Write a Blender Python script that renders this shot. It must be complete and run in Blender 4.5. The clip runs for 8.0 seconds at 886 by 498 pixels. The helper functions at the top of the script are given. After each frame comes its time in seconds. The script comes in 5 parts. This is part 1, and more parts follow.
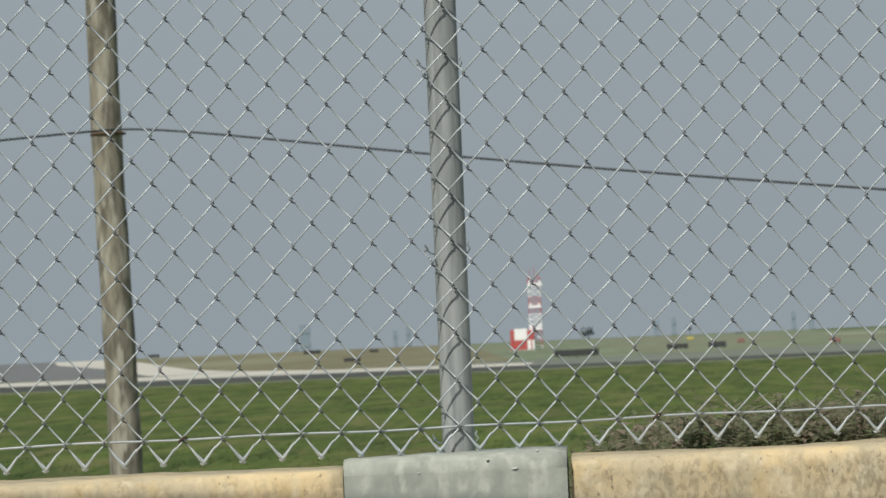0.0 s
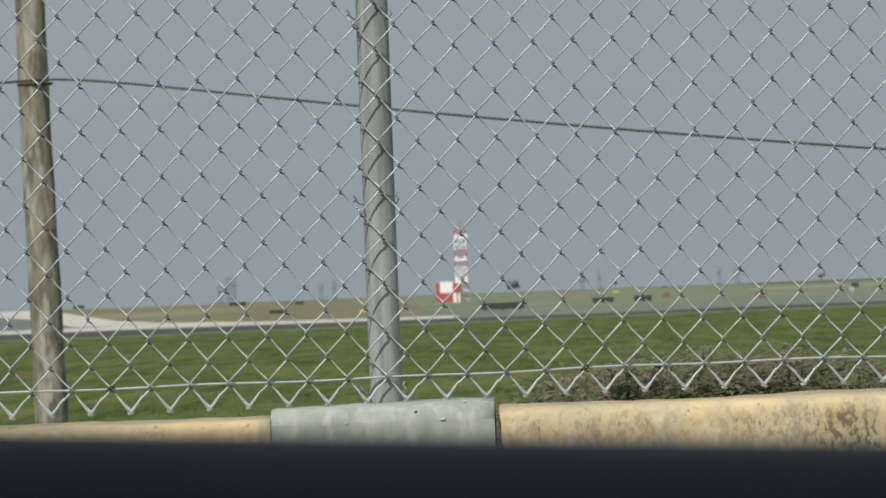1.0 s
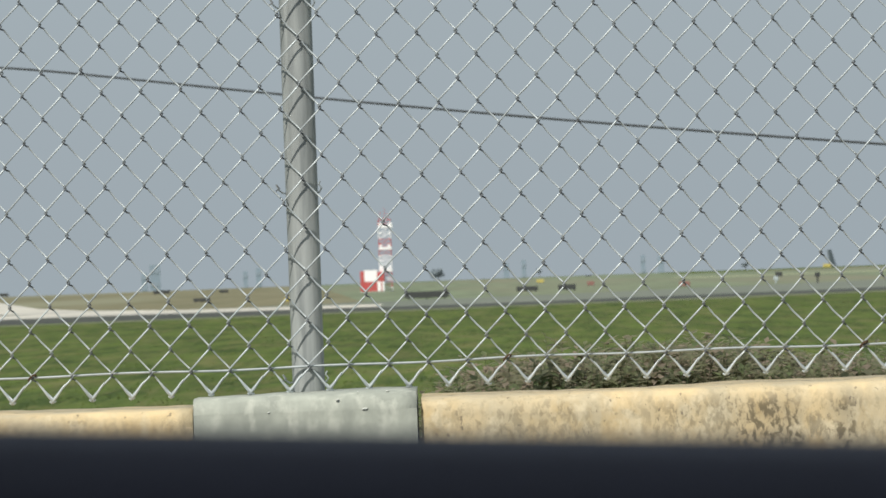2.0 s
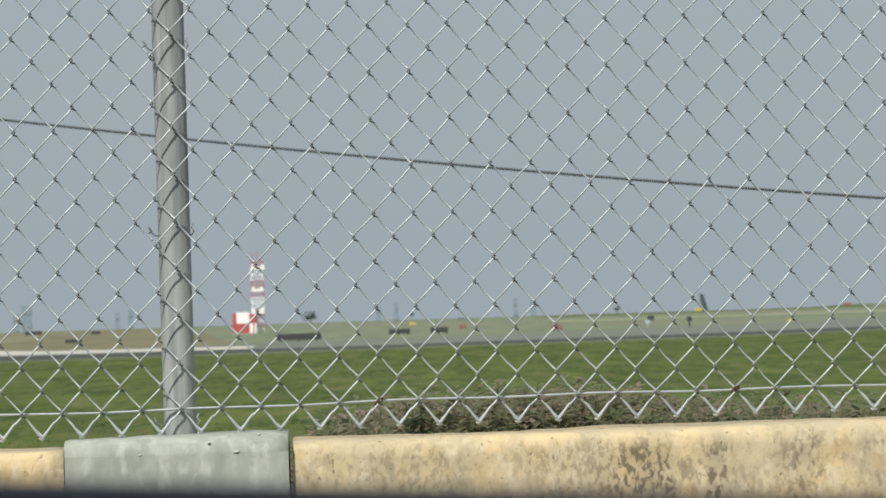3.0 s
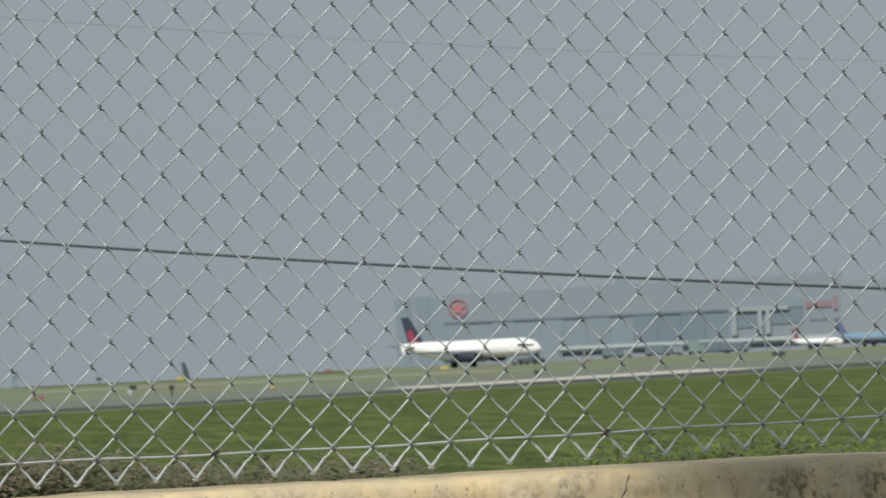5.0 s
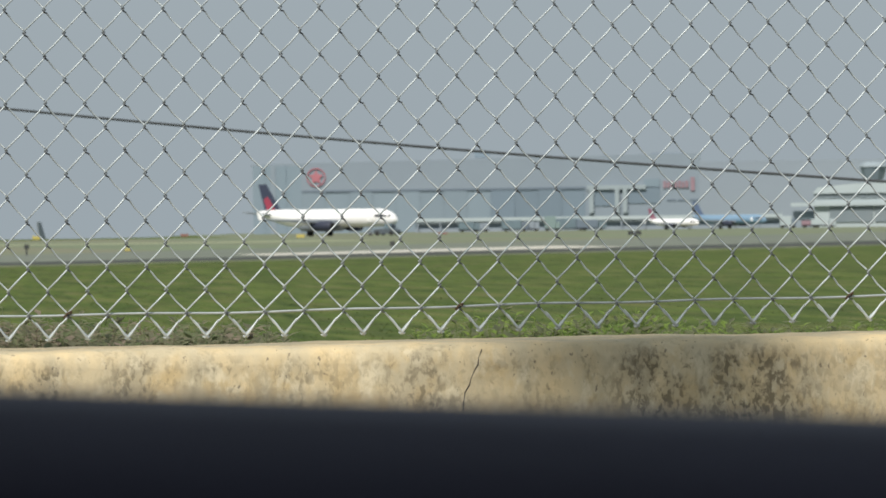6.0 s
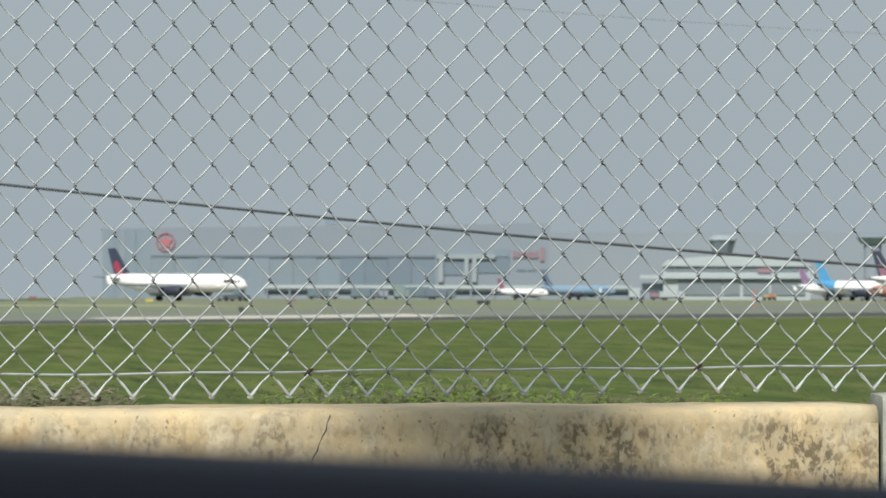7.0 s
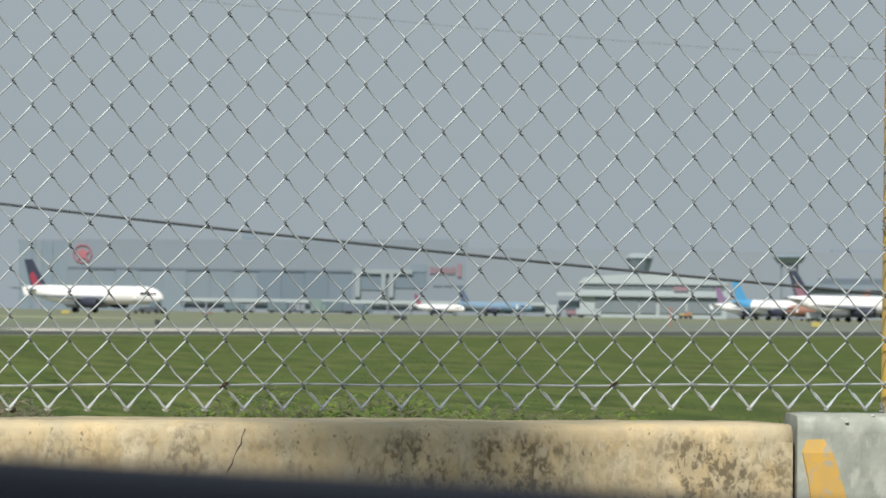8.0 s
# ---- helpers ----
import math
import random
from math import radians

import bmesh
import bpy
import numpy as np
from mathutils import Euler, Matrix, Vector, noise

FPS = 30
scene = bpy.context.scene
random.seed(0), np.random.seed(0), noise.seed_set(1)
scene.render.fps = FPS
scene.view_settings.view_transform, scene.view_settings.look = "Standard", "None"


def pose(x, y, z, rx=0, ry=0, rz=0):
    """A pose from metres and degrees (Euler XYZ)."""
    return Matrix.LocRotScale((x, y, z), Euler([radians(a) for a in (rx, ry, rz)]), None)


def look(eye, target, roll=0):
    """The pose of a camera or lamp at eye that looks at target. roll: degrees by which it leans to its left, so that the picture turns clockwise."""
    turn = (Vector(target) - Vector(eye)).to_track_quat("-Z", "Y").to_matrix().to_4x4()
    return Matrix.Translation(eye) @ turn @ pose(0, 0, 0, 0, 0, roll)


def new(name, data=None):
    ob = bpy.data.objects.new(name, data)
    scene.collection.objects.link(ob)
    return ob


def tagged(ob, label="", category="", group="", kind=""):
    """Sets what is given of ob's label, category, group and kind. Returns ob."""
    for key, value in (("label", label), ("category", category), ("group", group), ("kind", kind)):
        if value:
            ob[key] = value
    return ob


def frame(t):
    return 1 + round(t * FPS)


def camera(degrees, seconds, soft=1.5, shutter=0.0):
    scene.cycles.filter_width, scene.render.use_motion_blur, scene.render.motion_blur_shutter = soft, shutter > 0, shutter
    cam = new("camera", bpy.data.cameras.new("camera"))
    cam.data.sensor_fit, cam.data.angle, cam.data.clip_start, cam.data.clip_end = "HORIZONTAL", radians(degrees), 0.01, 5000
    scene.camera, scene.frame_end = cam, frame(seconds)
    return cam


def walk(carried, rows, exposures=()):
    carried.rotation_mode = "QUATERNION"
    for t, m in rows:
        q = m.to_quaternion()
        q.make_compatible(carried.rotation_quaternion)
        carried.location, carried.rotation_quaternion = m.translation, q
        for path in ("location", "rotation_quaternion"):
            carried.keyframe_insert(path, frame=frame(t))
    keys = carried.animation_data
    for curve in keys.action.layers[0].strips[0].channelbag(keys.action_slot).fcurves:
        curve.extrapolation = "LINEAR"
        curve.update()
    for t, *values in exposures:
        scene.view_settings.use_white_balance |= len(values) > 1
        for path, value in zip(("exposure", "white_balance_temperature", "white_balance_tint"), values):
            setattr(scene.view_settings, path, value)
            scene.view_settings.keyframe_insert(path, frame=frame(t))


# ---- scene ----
# ---------------------------------------------------------------- camera
EYE = 1.05          # eye height over the road
FIELD = -0.85       # level of the airfield, below the road
cam = camera(10.0, 8.0, soft=1.6, shutter=0.10)
cam.data.dof.use_dof = True
cam.data.dof.focus_distance = 9.3
cam.data.dof.aperture_fstop = 38.0


def view(yaw, pitch, roll, dx, dz):
    """Camera pose: degrees to the right, upwards and clockwise, with its small drift in metres."""
    return pose(dx, 0, EYE + dz, 90 + pitch, 0, -yaw) @ pose(0, 0, 0, 0, 0, -roll)


PATH = [
    (0.0, view(-2.020, 1.000, 2.500, -0.0000, 0.0000)),
    (0.2, view(-1.656, 0.840, 2.251, -0.0004, 0.0000)),
    (0.3, view(-1.460, 0.821, 2.265, -0.0006, -0.0008)),
    (0.5, view(-1.169, 0.845, 2.282, -0.0010, 0.0032)),
    (0.7, view(-1.092, 0.828, 2.160, -0.0025, 0.0001)),
    (1.0, view(-1.206, 0.431, 2.206, -0.0047, -0.0034)),
    (1.2, view(-1.255, 0.146, 2.152, -0.0055, -0.0052)),
    (2.3, view(0.140, 0.375, 2.136, -0.0007, -0.0015)),
    (2.5, view(0.430, 0.449, 2.136, -0.0027, -0.0053)),
    (2.7, view(0.684, 0.498, 1.944, -0.0021, -0.0033)),
    (3.0, view(1.102, 0.703, 1.826, -0.0013, -0.0004)),
    (3.2, view(1.472, 1.010, 2.000, -0.0005, -0.0005)),
    (3.5, view(1.908, 1.360, 2.151, -0.0005, -0.0014)),
    (3.7, view(2.187, 1.918, 2.380, -0.0010, -0.0022)),
    (4.0, view(2.225, 1.862, 2.431, -0.0018, -0.0034)),
    (4.2, view(2.500, 1.836, 2.602, 0.0005, -0.0042)),
    (5.3, view(7.994, 0.889, 2.403, 0.0060, -0.0080)),
    (5.5, view(8.010, 0.591, 2.125, 0.0042, -0.0083)),
    (5.8, view(8.244, -0.015, 1.153, 0.0023, -0.0068)),
    (6.0, view(8.560, -0.262, 0.777, 0.0053, -0.0064)),
    (6.2, view(8.896, -0.416, 0.580, 0.0040, -0.0064)),
    (6.3, view(9.098, -0.450, 0.460, 0.0040, -0.0064)),
    (6.5, view(9.555, -0.038, 0.098, 0.0040, -0.0063)),
    (6.7, view(9.953, 0.343, -0.150, 0.0036, -0.0075)),
    (7.0, view(10.269, 0.495, -0.113, 0.0029, -0.0092)),
    (7.2, view(10.440, 0.578, -0.344, 0.0028, -0.0090)),
    (7.5, view(10.665, 0.673, -0.418, 0.0034, -0.0092)),
    (7.7, view(10.884, 0.706, -0.470, 0.0033, -0.0092)),
    (8.0, view(11.205, 0.675, -0.759, 0.0031, -0.0092)),
]
EXPOSURES = [(0.0, 0.03), (0.5, 0.05), (1.0, 0.03), (1.2, 0.06), (2.3, 0.35), (2.5, 0.36), (3.0, 0.27), (3.5, 0.10), (4.0, 0.0), (4.2, 0.0), (5.3, 0.0),
             (5.5, 0.04), (6.0, 0.25), (6.5, 0.43), (7.0, 0.33), (7.5, 0.28), (8.0, 0.24)]
walk(cam, PATH, EXPOSURES)

# ---------------------------------------------------------------- sky and sun
SUN_WAY = Vector((0.30, 0.62, -0.72)).normalized()   # the way the light travels
sun_data = bpy.data.lights.new("sun", "SUN")
sun_data.energy, sun_data.angle, sun_data.color = 3.5, radians(0.55), (1.0, 0.95, 0.88)
sun = new("sun", sun_data)
sun.matrix_world = look((0, 0, 60), Vector((0, 0, 60)) + SUN_WAY)

world = bpy.data.worlds.new("sky")
scene.world = world
world.use_nodes = True
wn = world.node_tree
wn.nodes.clear()
sky = wn.nodes.new("ShaderNodeTexSky")
sky.sky_type, sky.sun_disc = "NISHITA", False
sky.sun_elevation = math.asin(-SUN_WAY.z)
sky.sun_rotation = math.atan2(-SUN_WAY.x, -SUN_WAY.y)
sky.dust_density, sky.air_density = 4.0, 1.0
sky_bg = wn.nodes.new("ShaderNodeBackground")
sky_bg.inputs["Strength"].default_value = 0.012
wn.links.new(sky.outputs[0], sky_bg.inputs["Color"])
haze_bg = wn.nodes.new("ShaderNodeBackground")       # thick summer haze over the whole sky
haze_bg.inputs["Color"].default_value = (0.272, 0.318, 0.350, 1)
haze_bg.inputs["Strength"].default_value = 1.0
both = wn.nodes.new("ShaderNodeAddShader")
wn.links.new(sky_bg.outputs[0], both.inputs[0])
wn.links.new(haze_bg.outputs[0], both.inputs[1])
wout = wn.nodes.new("ShaderNodeOutputWorld")
wn.links.new(both.outputs[0], wout.inputs["Surface"])


# ---------------------------------------------------------------- materials
def material(name, colour, rough=0.7, metal=0.0, second=None, scale=5.0, detail=6.0, contrast=(0.35, 0.7), bump=0.0,
             bump_scale=60.0, third=None, third_scale=1.0, third_range=(0.5, 0.7), vary=0.0, stretch=(1, 1, 1), sheen=0.5):
    """Two or three colours mixed by noise at two scales, with fine relief."""
    m = bpy.data.materials.new(name)
    m.use_nodes = True
    nt = m.node_tree
    bsdf = nt.nodes["Principled BSDF"]
    bsdf.inputs["Roughness"].default_value = rough
    bsdf.inputs["Metallic"].default_value = metal
    bsdf.inputs["Specular IOR Level"].default_value = sheen
    geo = nt.nodes.new("ShaderNodeNewGeometry")
    mp = nt.nodes.new("ShaderNodeMapping")
    mp.inputs["Scale"].default_value = stretch
    nt.links.new(geo.outputs["Position"], mp.inputs["Vector"])

    def spread(sc, lo, hi, det):
        n = nt.nodes.new("ShaderNodeTexNoise")
        n.inputs["Scale"].default_value, n.inputs["Detail"].default_value = sc, det
        nt.links.new(mp.outputs[0], n.inputs["Vector"])
        r = nt.nodes.new("ShaderNodeMapRange")
        r.inputs["From Min"].default_value, r.inputs["From Max"].default_value = lo, hi
        nt.links.new(n.outputs["Fac"], r.inputs["Value"])
        return r.outputs[0]

    def mix(fac, a, b):
        x = nt.nodes.new("ShaderNodeMix")
        x.data_type = "RGBA"
        nt.links.new(fac, x.inputs[0])
        for sock, v in ((x.inputs[6], a), (x.inputs[7], b)):
            if isinstance(v, tuple):
                sock.default_value = (*v, 1)
            else:
                nt.links.new(v, sock)
        return x.outputs[2]

    if second is None:
        second = tuple(c * 0.86 for c in colour)
    col = mix(spread(scale, *contrast, detail), colour, second)
    if third:
        col = mix(spread(third_scale, *third_range, 8.0), col, third)
    if vary:
        info = nt.nodes.new("ShaderNodeObjectInfo")
        hsv = nt.nodes.new("ShaderNodeHueSaturation")
        r = nt.nodes.new("ShaderNodeMapRange")
        r.inputs["To Min"].default_value, r.inputs["To Max"].default_value = 1 - vary, 1 + vary
        nt.links.new(info.outputs["Random"], r.inputs["Value"])
        nt.links.new(r.outputs[0], hsv.inputs["Value"])
        nt.links.new(col, hsv.inputs["Color"])
        col = hsv.outputs[0]
    nt.links.new(col, bsdf.inputs["Base Color"])
    if bump:
        n = nt.nodes.new("ShaderNodeTexNoise")
        n.inputs["Scale"].default_value, n.inputs["Detail"].default_value = bump_scale, 6
        nt.links.new(mp.outputs[0], n.inputs["Vector"])
        b = nt.nodes.new("ShaderNodeBump")
        b.inputs["Strength"].default_value, b.inputs["Distance"].default_value = bump, 0.01
        nt.links.new(n.outputs["Fac"], b.inputs["Height"])
        nt.links.new(b.outputs[0], bsdf.inputs["Normal"])
    return m


WIRE = material("galvanised_wire", (0.465, 0.51, 0.515), 0.48, 0.34, (0.36, 0.40, 0.405), 40, vary=0.12)
# Darker wire: shade inside the hooks put into the colour; also tie ends
DARK_WIRE = material("dark_hook_wire", (0.155, 0.168, 0.174), 0.8, 0.1, (0.08, 0.086, 0.092), 60, vary=0.25)
RUST = material("rusty_wire", (0.10, 0.055, 0.03), 0.9, 0.0, (0.06, 0.035, 0.02), 200)
PIPE = material("galvanised_pipe", (0.37, 0.395, 0.38), 0.50, 0.15, (0.235, 0.255, 0.25), 55, stretch=(1, 1, 0.06), contrast=(0.40, 0.62), bump=0.08,
                third=(0.27, 0.285, 0.26), third_scale=9)
YELLOW_PIPE = material("yellow_painted_pipe", (0.62, 0.40, 0.06), 0.5, 0.0, (0.45, 0.33, 0.12), 20, third=(0.35, 0.34, 0.3), third_scale=9)


def weathered_paint(name, cream, grey_cream, stain, speck, ochre, chalk):
    """Cream paint on concrete: patchy fading, clusters of mould blotches, fine specks and relief."""
    m = bpy.data.materials.new(name)
    m.use_nodes = True
    nt = m.node_tree
    bsdf = nt.nodes["Principled BSDF"]
    bsdf.inputs["Roughness"].default_value = 0.88
    geo = nt.nodes.new("ShaderNodeNewGeometry")
    mp = nt.nodes.new("ShaderNodeMapping")
    mp.inputs["Scale"].default_value = (1.0, 1.0, 0.62)
    nt.links.new(geo.outputs["Position"], mp.inputs["Vector"])

    def noise_of(scale, lo, hi, detail=5.0, warp=0.0, rough=0.55):
        n = nt.nodes.new("ShaderNodeTexNoise")
        n.inputs["Scale"].default_value, n.inputs["Detail"].default_value = scale, detail
        n.inputs["Distortion"].default_value, n.inputs["Roughness"].default_value = warp, rough
        nt.links.new(mp.outputs[0], n.inputs["Vector"])
        r = nt.nodes.new("ShaderNodeMapRange")
        r.inputs["From Min"].default_value, r.inputs["From Max"].default_value = lo, hi
        nt.links.new(n.outputs["Fac"], r.inputs["Value"])
        return r.outputs[0]

    def maths(op, a_, b_):
        k = nt.nodes.new("ShaderNodeMath")
        k.operation, k.use_clamp = op, True
        for sock, v in ((k.inputs[0], a_), (k.inputs[1], b_)):
            if isinstance(v, float):
                sock.default_value = v
            else:
                nt.links.new(v, sock)
        return k.outputs[0]

    def mix(fac, a_, b_):
        x = nt.nodes.new("ShaderNodeMix")
        x.data_type = "RGBA"
        nt.links.new(fac, x.inputs[0])
        for sock, v in ((x.inputs[6], a_), (x.inputs[7], b_)):
            if isinstance(v, tuple):
                sock.default_value = (*v, 1)
            else:
                nt.links.new(v, sock)
        return x.outputs[2]

    col = mix(noise_of(11, 0.36, 0.60, 7.0), cream, grey_cream)
    col = mix(maths("MULTIPLY", noise_of(70, 0.45, 0.7), 0.35), col, grey_cream)
    rim = nt.nodes.new("ShaderNodeSeparateXYZ")          # the rounded coping is stained less than the face
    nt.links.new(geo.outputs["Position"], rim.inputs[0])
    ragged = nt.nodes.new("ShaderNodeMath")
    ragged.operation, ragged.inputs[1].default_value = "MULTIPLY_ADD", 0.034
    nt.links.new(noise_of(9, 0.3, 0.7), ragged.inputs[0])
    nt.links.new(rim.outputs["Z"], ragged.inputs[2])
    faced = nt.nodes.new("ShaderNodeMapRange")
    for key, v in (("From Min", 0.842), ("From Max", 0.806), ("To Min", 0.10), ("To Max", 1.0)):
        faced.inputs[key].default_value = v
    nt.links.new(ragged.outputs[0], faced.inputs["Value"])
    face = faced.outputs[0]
    along = nt.nodes.new("ShaderNodeMapRange")           # stretches where mould has settled
    along.inputs["From Min"].default_value, along.inputs["From Max"].default_value = 0.0, 2.5
    nt.links.new(rim.outputs["X"], along.inputs["Value"])
    curve = nt.nodes.new("ShaderNodeFloatCurve")
    nt.links.new(along.outputs[0], curve.inputs["Value"])
    for x, v in ((0.0, 0.30), (0.14, 0.45), (0.25, 0.2), (0.36, 0.65), (0.41, 0.5), (0.50, 1), (0.57, 1), (0.61, 0.6), (0.655, 1), (0.69, 0.4), (0.76, 0.35), (0.825, 0.8), (0.90, 0.3),
                 (0.98, 0.55), (1.05, 0.25), (1.14, 0.6), (1.22, 0.25), (1.36, 0.75), (1.44, 0.25), (1.52, 0.45), (1.65, 0.6), (1.77, 1), (1.86, 0.7), (1.95, 1), (2.06, 0.6),
                 (2.12, 0.3), (2.20, 0.3), (2.28, 0.95), (2.42, 1)):
        curve.mapping.curves[0].points.new(x / 2.5, v)
    curve.mapping.update()
    zone = maths("MULTIPLY", curve.outputs[0], noise_of(6.5, 0.24, 0.44, 3.0))
    cluster = noise_of(20, 0.36, 0.50, 4.0, 0.3)
    dab = noise_of(84, 0.475, 0.565, 5.0, 0.4, 0.60)    # single dabs
    scab = noise_of(36, 0.56, 0.635, 7.0, 0.5, 0.68)
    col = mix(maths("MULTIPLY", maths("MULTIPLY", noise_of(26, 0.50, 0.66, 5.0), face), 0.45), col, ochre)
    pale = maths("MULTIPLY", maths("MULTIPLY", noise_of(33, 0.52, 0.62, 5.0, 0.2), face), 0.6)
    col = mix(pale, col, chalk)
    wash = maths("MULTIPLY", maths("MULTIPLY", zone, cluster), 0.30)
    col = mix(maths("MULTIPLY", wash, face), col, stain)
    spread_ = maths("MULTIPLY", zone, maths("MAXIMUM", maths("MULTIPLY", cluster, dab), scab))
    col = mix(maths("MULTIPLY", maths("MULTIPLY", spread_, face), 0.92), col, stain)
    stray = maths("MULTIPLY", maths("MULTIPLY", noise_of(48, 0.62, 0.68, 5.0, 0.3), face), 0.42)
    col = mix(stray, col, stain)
    dots = maths("MULTIPLY", noise_of(95, 0.66, 0.70, 3.0), 0.65)
    col = mix(dots, col, speck)
    nt.links.new(col, bsdf.inputs["Base Color"])
    n = nt.nodes.new("ShaderNodeTexNoise")
    n.inputs["Scale"].default_value, n.inputs["Detail"].default_value = 60, 7
    nt.links.new(mp.outputs[0], n.inputs["Vector"])
    bp = nt.nodes.new("ShaderNodeBump")
    bp.inputs["Strength"].default_value, bp.inputs["Distance"].default_value = 0.35, 0.008
    nt.links.new(n.outputs["Fac"], bp.inputs["Height"])
    nt.links.new(bp.outputs[0], bsdf.inputs["Normal"])
    return m


WALL = weathered_paint("cream_painted_concrete", (0.665, 0.525, 0.30), (0.50, 0.43, 0.285), (0.145, 0.118, 0.070), (0.10, 0.08, 0.06),
                       (0.47, 0.33, 0.135), (0.68, 0.60, 0.42))
BLOCK = material("grey_concrete", (0.395, 0.420, 0.360), 0.88, 0, (0.300, 0.322, 0.278), 22, contrast=(0.36, 0.64), bump=0.22, bump_scale=80, stretch=(1, 1, 0.6),
                 third=(0.455, 0.475, 0.41), third_scale=38, third_range=(0.52, 0.66))
SPLASH = material("pale_mortar", (0.52, 0.545, 0.50), 0.9, 0, (0.42, 0.44, 0.40), 60)
CRACK = material("crack_shadow", (0.06, 0.05, 0.04), 0.9)
STRIPE = material("yellow_road_paint", (0.66, 0.40, 0.085), 0.8, 0, (0.56, 0.37, 0.12), 30, third=(0.42, 0.38, 0.27), third_scale=45, third_range=(0.56, 0.68))
WOOD = material("weathered_pole_wood", (0.26, 0.24, 0.185), 0.85, 0, (0.115, 0.105, 0.080), 5, stretch=(2.6, 2.6, 0.7), contrast=(0.38, 0.62), bump=0.6,
                bump_scale=9, third=(0.35, 0.335, 0.275), third_scale=4.5, third_range=(0.50, 0.64))
PALE_CABLE = material("weathered_grey_cable", (0.30, 0.27, 0.26), 0.7)
CABLE = material("black_cable", (0.05, 0.055, 0.06), 0.6)
ASPHALT = material("asphalt", (0.150, 0.160, 0.163), 0.9, 0, (0.185, 0.19, 0.185), 0.06, sheen=0.04, bump=0.2)
ROAD = material("road_asphalt", (0.07, 0.07, 0.07), 0.9, 0, (0.05, 0.05, 0.05), 3, bump=0.3)


def turf(name, green, dark, lime, straw):
    """Mown grass: yellow-green flushes, worn straw patches and darker hollows, drawn out along the mower's way."""
    m = material(name, green, 0.9, 0, dark, 3.4, contrast=(0.36, 0.68), stretch=(1, 0.035, 1), sheen=0.04, bump=0.15, bump_scale=5)
    nt = m.node_tree
    bsdf = nt.nodes["Principled BSDF"]
    geo = nt.nodes.new("ShaderNodeNewGeometry")
    col = bsdf.inputs["Base Color"].links[0].from_socket
    for scale, along, lo, hi, amount, colour in ((0.55, 0.13, 0.42, 0.66, 0.62, lime), (1.3, 0.10, 0.48, 0.66, 0.55, lime), (0.85, 0.12, 0.50, 0.66, 0.65, straw),
                                                 (1.0, 0.11, 0.50, 0.66, 0.60, dark), (5.5, 0.05, 0.54, 0.70, 0.50, straw), (9.0, 0.05, 0.54, 0.68, 0.55, lime)):
        mp = nt.nodes.new("ShaderNodeMapping")
        mp.inputs["Scale"].default_value = (1, along, 1)
        mp.inputs["Location"].default_value = (scale * 31, along * 700, scale)
        mp.inputs["Rotation"].default_value = (0, 0, radians(7))
        nt.links.new(geo.outputs["Position"], mp.inputs["Vector"])
        n = nt.nodes.new("ShaderNodeTexNoise")
        n.inputs["Scale"].default_value, n.inputs["Detail"].default_value, n.inputs["Roughness"].default_value = scale, 2.5, 0.5
        nt.links.new(mp.outputs[0], n.inputs["Vector"])
        r = nt.nodes.new("ShaderNodeMapRange")
        r.inputs["From Min"].default_value, r.inputs["From Max"].default_value, r.inputs["To Max"].default_value = lo, hi, amount
        nt.links.new(n.outputs["Fac"], r.inputs["Value"])
        x = nt.nodes.new("ShaderNodeMix")
        x.data_type = "RGBA"
        nt.links.new(r.outputs[0], x.inputs[0])
        nt.links.new(col, x.inputs[6])
        x.inputs[7].default_value = (*colour, 1)
        col = x.outputs[2]
    nt.links.new(col, bsdf.inputs["Base Color"])
    return m


GRASS = turf("mown_grass", (0.068, 0.102, 0.028), (0.040, 0.062, 0.020), (0.118, 0.158, 0.040), (0.150, 0.146, 0.062))
DRY_FIELD = material("bare_dry_field", (0.205, 0.190, 0.120), 0.95, 0, (0.150, 0.150, 0.092), 0.30, stretch=(1, 0.06, 1), sheen=0.04,
                     third=(0.225, 0.225, 0.15), third_scale=0.05, third_range=(0.48, 0.62))
FAR_GRASS = material("dry_field_grass", (0.195, 0.232, 0.150), 0.95, 0, (0.145, 0.172, 0.115), 0.45, stretch=(1, 0.05, 1), sheen=0.04,
                     third=(0.203, 0.202, 0.142), third_scale=0.03, third_range=(0.45, 0.62))
VERGE = material("gravel_verge", (0.20, 0.21, 0.14), 0.95, 0, (0.12, 0.155, 0.06), 0.25, sheen=0.04)
DRY_STRIP = material("pale_dry_grass", (0.32, 0.34, 0.22), 0.95, 0, (0.24, 0.26, 0.17), 0.12, sheen=0.04)
TAXI = material("taxiway_asphalt", (0.158, 0.177, 0.145), 0.9, 0, (0.19, 0.208, 0.172), 0.1, stretch=(1, 0.3, 1), sheen=0.04)
DARK_EDGE = material("tar_shoulder", (0.060, 0.066, 0.062), 0.9, 0, (0.095, 0.10, 0.09), 0.15, sheen=0.04)
CONCRETE = material("bleached_concrete", (0.57, 0.545, 0.47), 0.9, 0, (0.43, 0.42, 0.375), 0.12, stretch=(1, 0.3, 1), sheen=0.04)
WEED = material("weed_leaf", (0.135, 0.188, 0.085), 0.8, 0, (0.188, 0.196, 0.113), 7, sheen=0.1)
DRY_WEED = material("dry_weed", (0.300, 0.245, 0.195), 0.9, 0, (0.22, 0.19, 0.14), 9, sheen=0.1)
LIME = material("lime_weed", (0.20, 0.29, 0.045), 0.8, 0, (0.12, 0.20, 0.04), 9)
